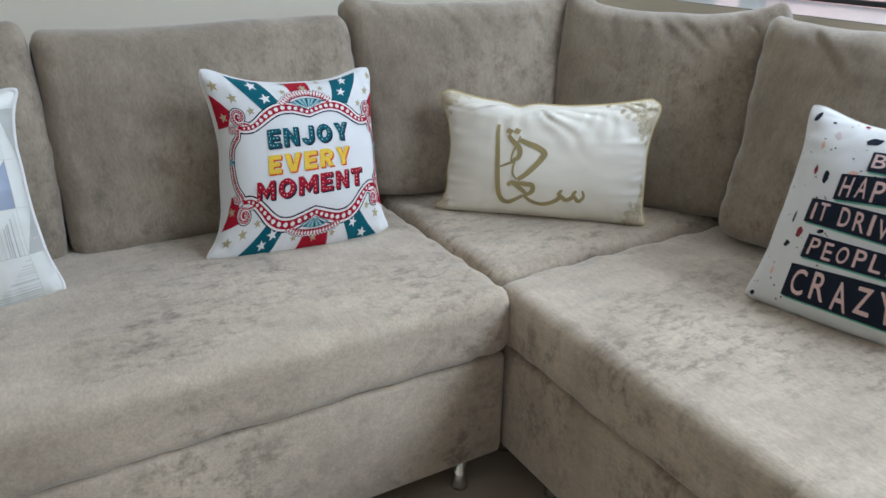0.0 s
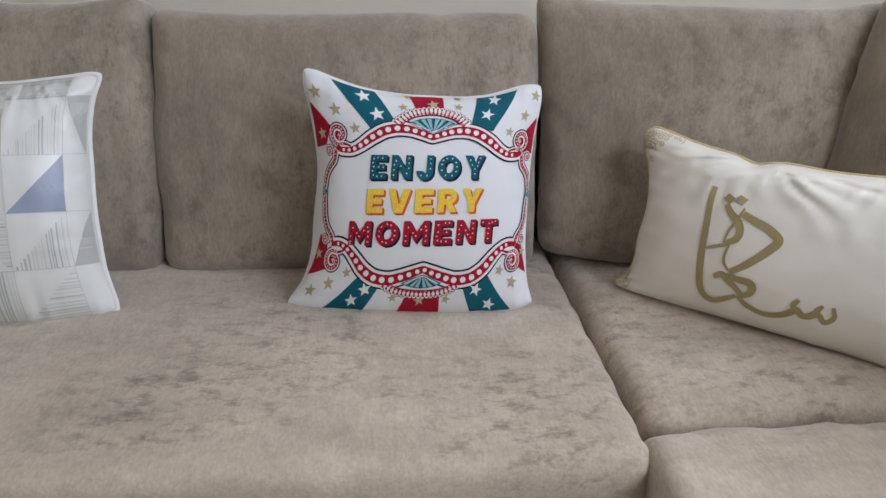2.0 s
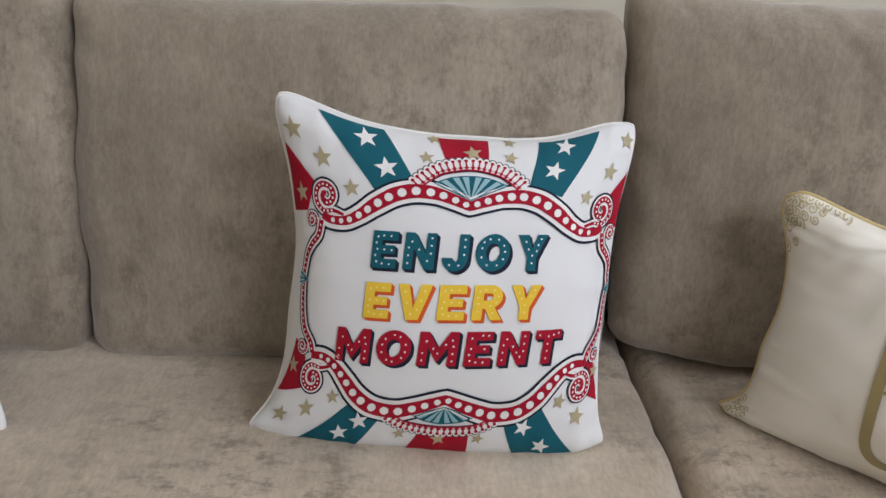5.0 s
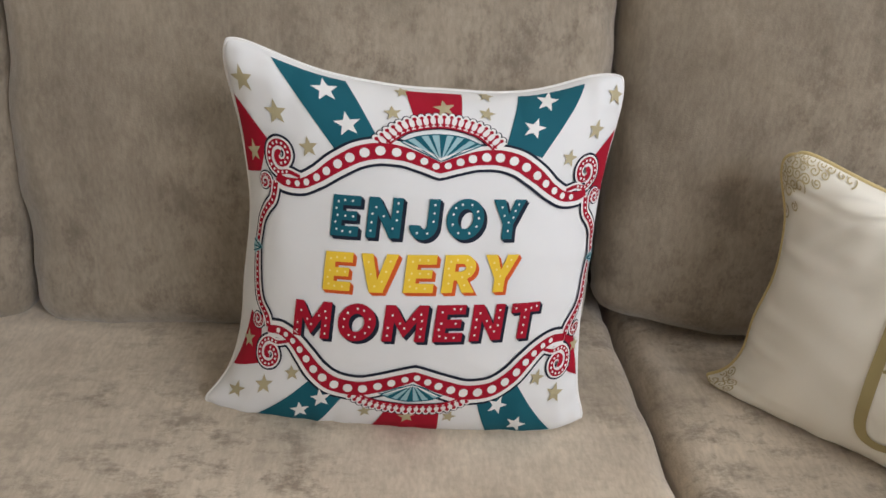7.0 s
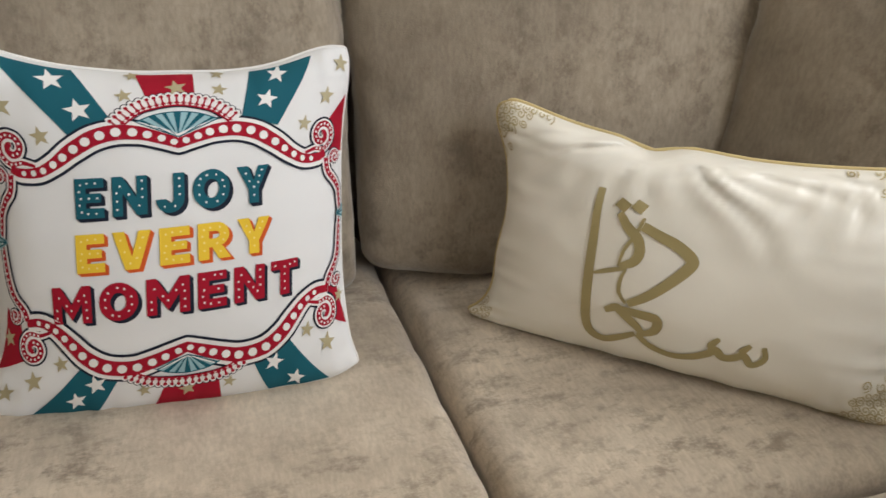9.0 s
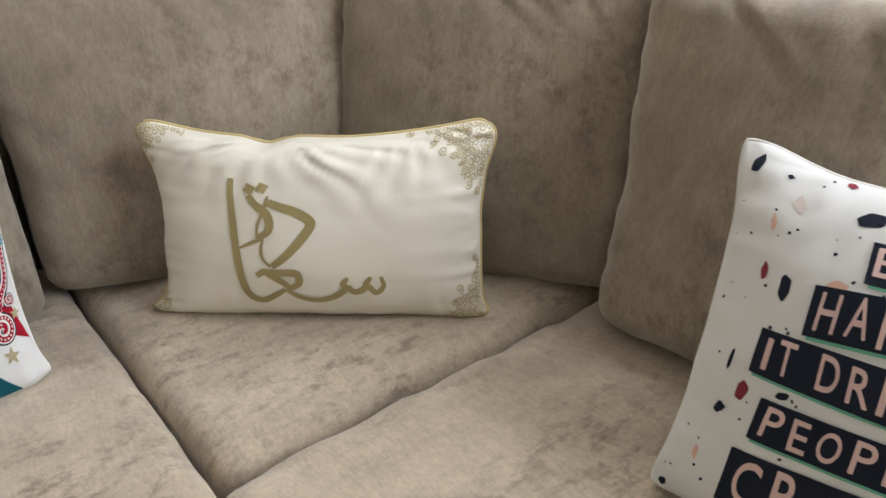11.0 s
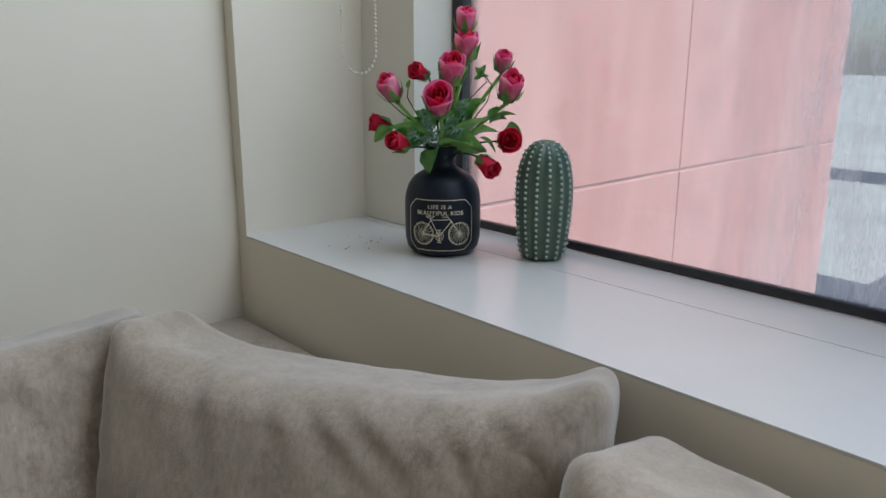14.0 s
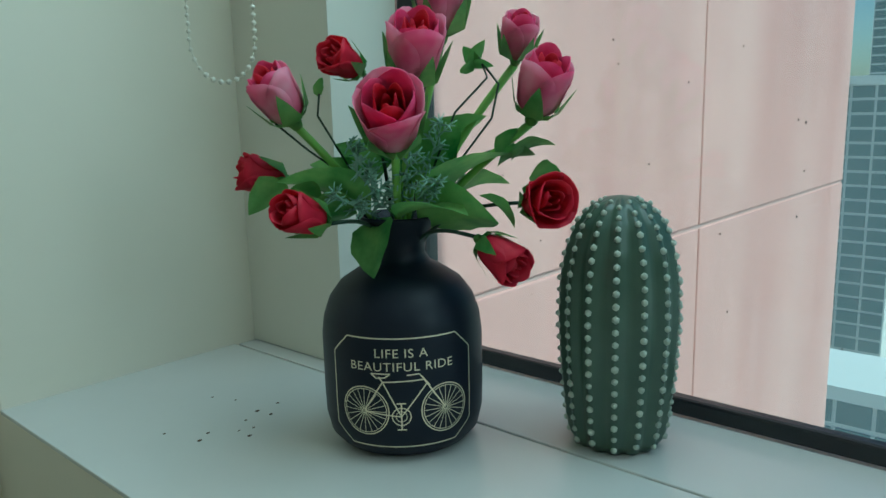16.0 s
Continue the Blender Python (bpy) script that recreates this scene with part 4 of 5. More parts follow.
TEAL, RED, YELLOW = ink("teal_ink", (0.008, 0.10, 0.135)), ink("red_ink", (0.34, 0.006, 0.022)), ink("yellow_ink", (0.80, 0.53, 0.045))
ORANGE, INK, CHALK = ink("orange_ink", (0.62, 0.10, 0.02)), ink("navy_ink", (0.012, 0.016, 0.03)), ink("white_ink", (0.77, 0.75, 0.73))
STAR, PALETEAL = ink("gold_ink", (0.40, 0.34, 0.20), 0.45), ink("pale_teal_ink", (0.30, 0.48, 0.52))
PEACH, MAUVE, MAROON, MINT = ink("peach_ink", (0.76, 0.47, 0.38)), ink("mauve_ink", (0.64, 0.56, 0.54)), ink("maroon_ink", (0.23, 0.035, 0.05)), ink("mint_ink", (0.15, 0.42, 0.30))
BLUSHINK, SILVER = ink("blush_ink", (0.70, 0.50, 0.47)), ink("grey_thread", (0.47, 0.47, 0.44), 0.5)
PALEGREY = ink("pale_grey_thread", (0.60, 0.60, 0.56), 0.45)
OCHRE, SCROLL, BLUE, BEIGE = ink("olive_gold_thread", (0.36, 0.29, 0.13), 0.45), ink("pale_gold_thread", (0.50, 0.41, 0.22), 0.4), ink("blue_satin", (0.30, 0.34, 0.44), 0.35), ink("beige_satin", (0.52, 0.49, 0.41), 0.4)


def keep(v):
    return max(-0.985, min(0.985, v))


UM, VM = 0.205, 0.185


def fun_at(lift):
    """Print of the circus pillow: metres from the middle of the design."""
    return lambda x, z: fun.face(keep(x / UM + 0.04), keep(z / VM), lift)


def on_fun(pts, a=1):
    """Places given in -1..1 across and up, in the metres of the design; a = -1 mirrors them."""
    return [(a * u * UM, v * VM) for u, v in pts]


def patch(bm, pts, place, longest=0.012):
    return laid(bm, pts, [tuple(range(len(pts)))], place, longest)


def star(x, z, r, turn=0.3):
    return [(x + r * (1 if k % 2 == 0 else 0.42) * math.sin(turn + math.pi * k / 5), z + r * (1 if k % 2 == 0 else 0.42) * math.cos(turn + math.pi * k / 5)) for k in range(10)]


def curve_through(pts, n=10):
    """A smooth line through points (Catmull-Rom)."""
    p = [Vector(q) for q in pts]
    p = [p[0] * 2 - p[1]] + p + [p[-1] * 2 - p[-2]]
    out = []
    for a, b, c, d in zip(p, p[1:], p[2:], p[3:]):
        for k in range(n):
            t = k / n
            out.append(0.5 * ((2 * b) + (c - a) * t + (2 * a - 5 * b + 4 * c - d) * t * t + (3 * b - a - 3 * c + d) * t ** 3))
    return out + [p[-2]]


def along(pts, gap):
    """Points at even steps along a line."""
    out, left = [Vector(pts[0])], gap
    for a, b in zip(pts, pts[1:]):
        d = (Vector(b) - Vector(a)).length
        at = left
        while at <= d:
            out.append(Vector(a).lerp(Vector(b), at / d))
            at += gap
        left = at - d
    return out


def coil(x, z, r, turns, flip=1, start=0.0, n=44):
    return [(x + flip * r * (1 - 0.86 * k / n) * math.cos(start + turns * 2 * math.pi * k / n), z + r * (1 - 0.86 * k / n) * math.sin(start + turns * 2 * math.pi * k / n)) for k in range(n + 1)]


L1, L2, L3, L4, L5 = 0.0006, 0.0010, 0.0014, 0.0018, 0.0022
# rays from the middle
for name, mat, label, q in (
    ("teal_ray", TEAL, "teal printed ray", ((-0.488, 0.553), (-0.294, 0.647), (-0.462, 0.985), (-0.80, 0.985))),
    ("teal_ray", TEAL, "teal printed ray", ((0.305, 0.64), (0.494, 0.57), (0.715, 0.985), (0.363, 0.985))),
    ("teal_ray", TEAL, "teal printed ray", ((-0.474, -0.62), (-0.30, -0.70), (-0.44, -0.985), (-0.765, -0.985))),
    ("teal_ray", TEAL, "teal printed ray", ((0.30, -0.68), (0.499, -0.60), (0.745, -0.985), (0.41, -0.985))),
    ("red_ray", RED, "red printed ray", ((-0.84, 0.54), (-0.90, 0.38), (-1.02, 0.36), (-1.02, 0.71))),
    ("red_ray", RED, "red printed ray", ((0.80, 0.54), (0.82, 0.38), (0.94, 0.36), (0.94, 0.69))),
    ("red_ray", RED, "red printed ray", ((-0.93, -0.34), (-0.84, -0.40), (-0.83, -0.62), (-1.02, -0.70))),
    ("red_ray", RED, "red printed ray", ((0.86, -0.34), (0.80, -0.40), (0.80, -0.58), (0.94, -0.68))),
    ("red_ray", RED, "red printed ray", ((-0.135, 0.78), (0.085, 0.78), (0.085, 0.985), (-0.185, 0.985))),
    ("red_ray", RED, "red printed ray", ((-0.10, -0.80), (0.15, -0.80), (0.17, -0.985), (-0.16, -0.985))),
):
    part(name, patch(bmesh.new(), on_fun([(u, max(-0.97, min(0.97, v))) for u, v in q]), fun_at(L1 + 0.0001), 0.005), mat, fun.ob, label)


def put_star(x, z, r, turn, mat, label):
    part("star", patch(bmesh.new(), star(x, z, r, turn), fun_at(L2 + 0.0001), 0.006), mat, fun.ob, label)


for u, v, r in ((-0.55, 0.879, 0.0135), (-0.436, 0.70, 0.0135), (-0.438, -0.77, 0.0115), (-0.535, -0.868, 0.011), (0.439, 0.747, 0.0125), (0.503, 0.913, 0.0125), (0.44, -0.773, 0.0115), (0.555, -0.906, 0.011)):
    put_star(u * UM, v * VM, r, 0.3 if u > 0 else -0.25, CHALK, "white printed star")
for u, v, r in (
    (-0.783, 0.685, 0.0125), (-0.948, 0.803, 0.013), (-0.617, 0.544, 0.0105), (-0.235, 0.801, 0.009), (0.0, 0.858, 0.011), (0.202, 0.838, 0.009), (-0.924, -0.82, 0.0115), (-0.77, -0.735, 0.012), (-0.613, -0.635, 0.0095), (-0.209, -0.843, 0.008),
    (0.641, -0.616, 0.010), (0.772, -0.727, 0.012), (-0.935, 0.469, 0.010), (0.79, 0.70, 0.011), (0.65, 0.56, 0.0095), (0.89, 0.88, 0.012), (0.0, -0.86, 0.009), (0.205, -0.85, 0.008), (-0.20, 0.955, 0.008), (0.20, 0.965, 0.008), (0.89, -0.48, 0.009), (-0.93, -0.50, 0.010),
):
    put_star(u * UM, v * VM, r, 0.2 if u > 0 else -0.2, STAR, "gold printed star")

cores, dots, edgei, white2 = bmesh.new(), bmesh.new(), bmesh.new(), bmesh.new()


def strip(pts, wide, lining, line, up_=0.0):
    """A red band between white linings and dark outlines; wide(t) is its breadth along it."""
    drawn(edgei, pts, lambda t: wide(t) + 2 * (lining + line), fun_at(L2 + up_))
    drawn(white2, pts, lambda t: wide(t) + 2 * lining, fun_at(L3 + up_))
    drawn(cores, pts, wide, fun_at(L4 + up_))


def swirl(x, z, r, turns, a, b, start, n=48):
    """A curl winding inwards, mirrored by a across and by b upwards."""
    return [(x + a * r * (1 - 0.88 * k / n) * math.cos(start + turns * 2 * math.pi * k / n), z + b * r * (1 - 0.88 * k / n) * math.sin(start + turns * 2 * math.pi * k / n)) for k in range(n + 1)]


UPPER = ((0.0, 0.505), (0.067, 0.527), (0.148, 0.557), (0.196, 0.567), (0.258, 0.571), (0.319, 0.561), (0.381, 0.537), (0.432, 0.503), (0.487, 0.462), (0.528, 0.427), (0.569, 0.396), (0.642, 0.358), (0.735, 0.353), (0.79, 0.372))
LOWER = ((0.0, -0.600), (0.06, -0.620), (0.16, -0.660), (0.26, -0.686), (0.38, -0.668), (0.478, -0.601), (0.55, -0.518), (0.62, -0.445), (0.70, -0.402), (0.79, -0.405))
SIDE = ((0.797, 0.345), (0.815, 0.262), (0.859, 0.212), (0.895, 0.155), (0.906, 0.099), (0.91, 0.011), (0.897, -0.105), (0.878, -0.207), (0.852, -0.274), (0.802, -0.34), (0.786, -0.391))
for b, half in ((1, UPPER), (-1, LOWER)):
    band = curve_through(on_fun(half[:0:-1], -1) + [(0.0, half[0][1] * VM - 0.0015 * b)])[:-1] + curve_through([(0.0, half[0][1] * VM - 0.0015 * b)] + on_fun(half[1:]))

    def swell(t):
        return 0.0080 + 0.0085 * math.sin(math.pi * min(1.0, 0.16 + 0.84 * abs(2 * t - 1))) ** 1.6

    strip(band, swell, 0.0044, 0.0028)
    steps, next_at = along(band, 0.0015), 0.014
    for k, p in enumerate(steps):
        t = k / len(steps)
        if k * 0.0015 >= next_at and t < 0.96:
            r = swell(t) * 0.30
            patch(dots, ring(p[0], p[1], r, 10), fun_at(L5))
            next_at = k * 0.0015 + 2 * r + 0.0042
    for a in (-1, 1):
        # large and small curls at the band's end
        x, z, r = a * 0.766 * UM, (0.478 if b > 0 else -0.545) * VM, 0.0168
        c = swirl(x, z, r, 1.62, a, b, 4.1)
        tail = [(a * 0.655 * UM, b * (0.388 if b > 0 else 0.452) * VM)]
        c = curve_through(tail + c[::4], 5)
        breadth = lambda t: 0.0020 + 0.0048 * math.sin(math.pi * min(1.0, 0.05 + 0.8 * t)) ** 0.8
        strip(c, breadth, 0.0020, 0.0022, 0.0001)
        for p in along(c, 0.0052)[3:-3]:
            patch(dots, ring(p[0], p[1], 0.00135, 8), fun_at(L5 + 0.0001))
        x, z, r = a * 0.868 * UM, (0.337 if b > 0 else -0.369) * VM, 0.0078
        c = swirl(x, z, r, 1.4, -a, b, 5.6)
        strip(c, lambda t: 0.0034 - 0.0014 * t, 0.0014, 0.0012, 0.0002)
        for p in along(c, 0.0036)[1:-2]:
            patch(dots, ring(p[0], p[1], 0.0008, 6), fun_at(L5 + 0.0003))
for a in (-1, 1):
    side = curve_through(on_fun(SIDE, a))
    strip(side, lambda t: 0.0040 + 0.0022 * abs(math.cos(math.pi * t)), 0.0023, 0.0022)
    for p in along(side, 0.0058):
        patch(dots, ring(p[0], p[1], 0.0012, 7), fun_at(L5))
    # small fan in the middle of the side
    bm = bmesh.new()
    patch(bm, on_fun([(0.93, 0.06), (0.865, 0.015), (0.93, -0.03), (0.945, 0.015)], a), fun_at(L5))
    part("fan", bm, PALETEAL, fun.ob, "pale teal printed fan")
    bm = bmesh.new()
    for v in (0.045, 0.015, -0.015):
        drawn(bm, on_fun([(0.875, 0.015), (0.938, v)], a), 0.0014, fun_at(L5 + 0.0003))
    part("fan_ribs", bm, TEAL, fun.ob, "dark teal fan ribs")
for b, arch, wide, apex, rim in (
    (1, ((-0.277, 0.615), (-0.215, 0.685), (-0.146, 0.735), (0.0, 0.769), (0.146, 0.737), (0.215, 0.69), (0.277, 0.625)), 0.0165, (0.0, 0.535), ((-0.186, 0.629), (-0.10, 0.672), (0.0, 0.688), (0.10, 0.675), (0.186, 0.636))),
    (-1, ((-0.285, -0.725), (-0.20, -0.775), (-0.10, -0.797), (0.0, -0.802), (0.10, -0.795), (0.20, -0.77), (0.285, -0.715)), 0.0105, (0.0, -0.642), ((-0.16, -0.705), (-0.09, -0.74), (0.0, -0.752), (0.09, -0.738), (0.16, -0.70))),
):
    line = curve_through(on_fun(arch))
    drawn(edgei, line, wide + 0.0012, fun_at(L1 + 0.0003)), drawn(white2, line, wide - 0.0012, fun_at(L2 + 0.0003))
    steps = along(line, 0.0066)
    for i, p in enumerate(steps):
        d = (steps[min(i + 1, len(steps) - 1)] - steps[max(i - 1, 0)]).normalized()
        o = Vector((-d.y, d.x)) * b
        tip, foot, mid = p + o * wide * 0.46, p - o * wide * 0.44, p - o * wide * 0.22
        patch(edgei, ring(*tip, 0.0041, 10), fun_at(L1 + 0.0003)), patch(white2, ring(*tip, 0.0029, 10), fun_at(L2 + 0.0003))
        drawn(cores, [tuple(foot), tuple(tip)], 0.0018, fun_at(L3)), patch(cores, ring(*(p + o * wide * 0.34), 0.0021, 8), fun_at(L3 + 0.0001))
        patch(cores, [tuple(mid + d * 0.0030), tuple(mid + o * 0.0024), tuple(mid - d * 0.0030), tuple(mid - o * 0.0024)], fun_at(L3 + 0.0002))
    low = [(p.x * 0.95, p.y - b * wide * 0.42) for p in line]
    drawn(cores, low, 0.0020, fun_at(L3 + 0.0002))
    # fan under the crest
    edge = curve_through(on_fun(rim), 6)
    top = on_fun([apex])[0]
    part("fan", patch(bmesh.new(), [top] + [tuple(p) for p in edge], fun_at(L2 + 0.0001)), PALETEAL, fun.ob, "pale teal printed fan")
    bm = bmesh.new()
    for k in range(7):
        p, q = edge[round((k + 0.30) * (len(edge) - 1) / 7)], edge[round((k + 0.72) * (len(edge) - 1) / 7)]
        patch(bm, [top, tuple(p), tuple(q)], fun_at(L3))
    drawn(bm, [top] + [tuple(p) for p in edge] + [top], 0.0013, fun_at(L3 + 0.0001))
    part("fan_ribs", bm, TEAL, fun.ob, "dark teal fan ribs")
part("dark_outline", edgei, INK, fun.ob, "dark outline of the printed frame"), part("white_outline", white2, CHALK, fun.ob, "white lining of the printed frame")
part("red_band", cores, RED, fun.ob, "red printed frame band")
part("bulb_dots", dots, CHALK, fun.ob, "white bulb dots on the band")["kind"] = "stuff"


def bulbs(vs, ts, gap):
    """Places for small dots along the middle of the strokes of some letters."""
    edges = {}
    for t in ts:
        for i in range(3):
            k = tuple(sorted((t[i], t[(i + 1) % 3])))
            edges[k] = edges.get(k, 0) + 1
    rim = np.array([[*vs[a], *vs[b]] for (a, b), n in edges.items() if n == 1])
    a, d = rim[:, :2], rim[:, 2:] - rim[:, :2]
    dd = (d ** 2).sum(1) + 1e-12
    T = np.array([[*vs[i], *vs[j], *vs[k]] for i, j, k in ts])
    xs, zs = np.arange(T[:, 0::2].min(), T[:, 0::2].max(), gap / 4), np.arange(T[:, 1::2].min(), T[:, 1::2].max(), gap / 4)
    found = []
    for x in xs:
        for z in zs:
            p = np.array([x, z])
            s = np.stack([(T[:, 2 * j] - x) * (T[:, (2 * j + 3) % 6] - z) - (T[:, (2 * j + 2) % 6] - x) * (T[:, 2 * j + 1] - z) for j in range(3)])
            if not ((s >= 0).all(0) | (s <= 0).all(0)).any():
                continue
            f = np.clip(((p - a) * d).sum(1) / dd, 0, 1)
            found.append((np.sqrt((((a + f[:, None] * d) - p) ** 2).sum(1)).min(), x, z))
    deep = sorted(found, reverse=True)
    out = []
    for r, x, z in deep:
        if r > 0.55 * deep[0][0] and all((x - q[0]) ** 2 + (z - q[1]) ** 2 > gap * gap for q in out):
            out.append((x, z))
    return out


WIDE = {"M": 1.22, "J": 0.82, "E": 0.86, "T": 0.92, "O": 1.06, "I": 0.3, " ": 0.35}


def word(text, width, height, gap):
    """Each letter of a word as points and triangles, all of one height."""
    total = sum(WIDE.get(c, 1.0) for c in text) + gap * (len(text) - 1)
    x, out = -width / 2, []
    for c in text:
        w = WIDE.get(c, 1.0) * width / total
        if c != " ":
            vs, ts = lettering(c, height)
            k = w / (max(v.x for v in vs) - min(v.x for v in vs))
            out.append(([Vector((v.x * k + x + w / 2, v.y)) for v in vs], ts))
        x += w + gap * width / total
    return out


def block(c):
    """Outline and hole of a heavy block capital, one high: [outline, hole], and its breadth."""
    s, w = 0.285, 0.86
    if c == "E":
        w = 0.74
        return [[(0, 0), (w, 0), (w, 0.25), (s, 0.25), (s, 0.385), (w - 0.07, 0.385), (w - 0.07, 0.615), (s, 0.615), (s, 0.75), (w, 0.75), (w, 1), (0, 1)]], w
    if c == "N":
        return [[(0, 0), (0.26, 0), (0.26, 0.56), (w - 0.26, 0), (w, 0), (w, 1), (w - 0.26, 1), (w - 0.26, 0.44), (0.26, 1), (0, 1)]], w
    if c == "M":
        w = 1.06
        return [[(0, 0), (0.25, 0), (0.25, 0.54), (w / 2, 0.10), (w - 0.25, 0.54), (w - 0.25, 0), (w, 0), (w, 1), (w - 0.24, 1), (w / 2, 0.52), (0.24, 1), (0, 1)]], w
    if c == "V":
        w = 0.94
        return [[(w / 2 - 0.17, 0), (w / 2 + 0.17, 0), (w, 1), (w - 0.30, 1), (w / 2, 0.34), (0.30, 1), (0, 1)]], w
    if c == "Y":
        w = 0.92
        return [[(w / 2 - 0.145, 0), (w / 2 + 0.145, 0), (w / 2 + 0.145, 0.36), (w, 1), (w - 0.32, 1), (w / 2, 0.60), (0.32, 1), (0, 1), (w / 2 - 0.145, 0.36)]], w
    if c == "T":
        w = 0.84
        return [[(w / 2 - 0.145, 0), (w / 2 + 0.145, 0), (w / 2 + 0.145, 0.74), (w, 0.74), (w, 1), (0, 1), (0, 0.74), (w / 2 - 0.145, 0.74)]], w
    if c == "J":
        w = 0.70
        out = [(w - 0.35 + 0.35 * math.cos(a), 0.34 + 0.36 * math.sin(a)) for a in (-math.pi * k / 10 for k in range(11))]
        inner = [(w - 0.35 + 0.08 * math.cos(a), 0.34 + 0.10 * math.sin(a)) for a in (-math.pi + math.pi * k / 8 for k in range(9))]
        return [[(w, 1), (w, 0.40)] + out + inner + [(w - 0.27, 1)]], w
    if c == "O":
        w = 0.98
        return [[(w / 2 + w / 2 * math.cos(a), 0.5 + 0.52 * math.sin(a)) for a in (2 * math.pi * k / 28 for k in range(28))], [(w / 2 + 0.20 * math.cos(a), 0.5 + 0.25 * math.sin(a)) for a in (2 * math.pi * k / 20 for k in range(20))]], w
    w = 0.84
    bowl = [(0.47 + 0.35 * math.cos(a), 0.67 + 0.33 * math.sin(a)) for a in (math.pi / 2 - math.pi * k / 12 for k in range(11))]
    hole = [(0.44 + 0.12 * math.cos(a), 0.67 + 0.10 * math.sin(a)) for a in (math.pi / 2 - math.pi * k / 8 for k in range(9))]
    return [[(0, 1)] + bowl + [(0.62, 0.37), (w + 0.02, 0), (w - 0.31, 0), (0.36, 0.335), (s, 0.335), (s, 0), (0, 0)], [(s, 0.77)] + hole + [(s, 0.57)]], w


def block_word(text, width, height, gap=0.20):
    """Points and triangles of each block capital of a word round its own middle."""
    shapes = [block(c) for c in text]
    k = width / (sum(w for _, w in shapes) + gap * (len(text) - 1))
    x, out = -width / 2, []
    for loops, w in shapes:
        vs = [Vector((x + px * k, (pz - 0.5) * height)) for loop in loops for px, pz in loop]
        out.append((vs, [tuple(t) for t in tessellate_polygon([[Vector((*p, 0)) for p in loop] for loop in loops])]))
        x += (w + gap) * k
    return out


for words, x0, z0, w, h, face_ink, shade in (("ENJOY", -0.0045, 0.0435, 0.186, 0.0370, TEAL, INK), ("EVERY", -0.0065, -0.0070, 0.187, 0.0355, YELLOW, ORANGE), ("MOMENT", -0.0045, -0.0545, 0.248, 0.0360, RED, INK)):
    dotted = bmesh.new()
    for vs, ts in block_word(words, w, h):
        vs = [Vector((v.x + x0 + 0.015 * v.y, v.y + z0 + 0.024 * v.x)) for v in vs]
        bm = bmesh.new()
        for k in range(1, 5):
            laid(bm, [Vector((v.x + 0.0009 * k, v.y - 0.0008 * k)) for v in vs], ts, fun_at(L3 - 0.00008 * k))
        part("letter_shadow", bm, shade, fun.ob)
        part("letter", laid(bmesh.new(), vs, ts, fun_at(L3 + 0.0001)), face_ink, fun.ob, "printed letter of the word " + words)
        for x, z in bulbs(vs, ts, 0.0062):
            patch(dotted, ring(x, z, 0.0011, 7), fun_at(L4))
    part("letter_dots", dotted, CHALK if face_ink is not YELLOW else ink("pale_yellow_ink", (0.85, 0.68, 0.25)), fun.ob, "small pale bulb dots on the letters")["kind"] = "stuff"


# terrazzo pillow: places in -1..1 across and up
def happy_at(lift):
    return lambda u, v: happy.face(keep(u), keep(v), lift)


def quad_in(q, a, b):
    bl, br, tl, tr = (Vector(p) for p in q)
    return bl.lerp(br, a).lerp(tl.lerp(tr, a), b)


STRIPS = (
    ("BE", (-0.241, 0.408), (0.057, 0.416), (-0.255, 0.631), (0.043, 0.647)),
    ("HAPPY", (-0.423, 0.09), (0.268, 0.151), (-0.429, 0.34), (0.262, 0.417)),
    ("IT DRIVES", (-0.62, -0.157), (0.418, -0.192), (-0.61, 0.065), (0.408, 0.063)),
    ("PEOPLE", (-0.544, -0.474), (0.321, -0.464), (-0.519, -0.255), (0.317, -0.255)),
    ("CRAZY", (-0.619, -0.858), (0.42, -0.871), (-0.60, -0.551), (0.385, -0.507)),
)
for words, *q in STRIPS:
    for name, mat, du, dv, lift, label in (("strip_shadow", MINT, 0.020, -0.015, L2, "green drop shadow of the word strip"), ("word_strip", INK, 0, 0, L3, "dark printed word strip")):
        bm = bmesh.new()
        patch(bm, [(p[0] + du, p[1] + dv) for p in (q[0], q[1], q[3], q[2])], happy_at(lift), 0.06)
        part(name, bm, mat, happy.ob, label)
    wob = random.Random(len(words))
    for vs, ts in word(words, 0.90, 0.70, 0.30):
        bm = bmesh.new()
        dz, tilt, tall = wob.uniform(-0.05, 0.05), wob.uniform(-0.05, 0.05), wob.uniform(0.93, 1.08)
        mid = sum(v.x for v in vs) / len(vs)
        for k in range(5):
            e = 0.003 * len(words) ** -0.5
            dx, dy = ((e, 0), (-e, 0), (0, 0.012), (0, -0.012), (0, 0))[k]
            laid(bm, [tuple(quad_in(q, 0.5 + mid + (v.x - mid) * 0.86 + tilt * v.y * 0.3 + dx, 0.5 + dz + v.y * tall + dy)) for v in vs], ts, happy_at(L4 + 0.00002 * k), 0.06)
        part("letter", bm, BLUSHINK, happy.ob, "blush printed letter")


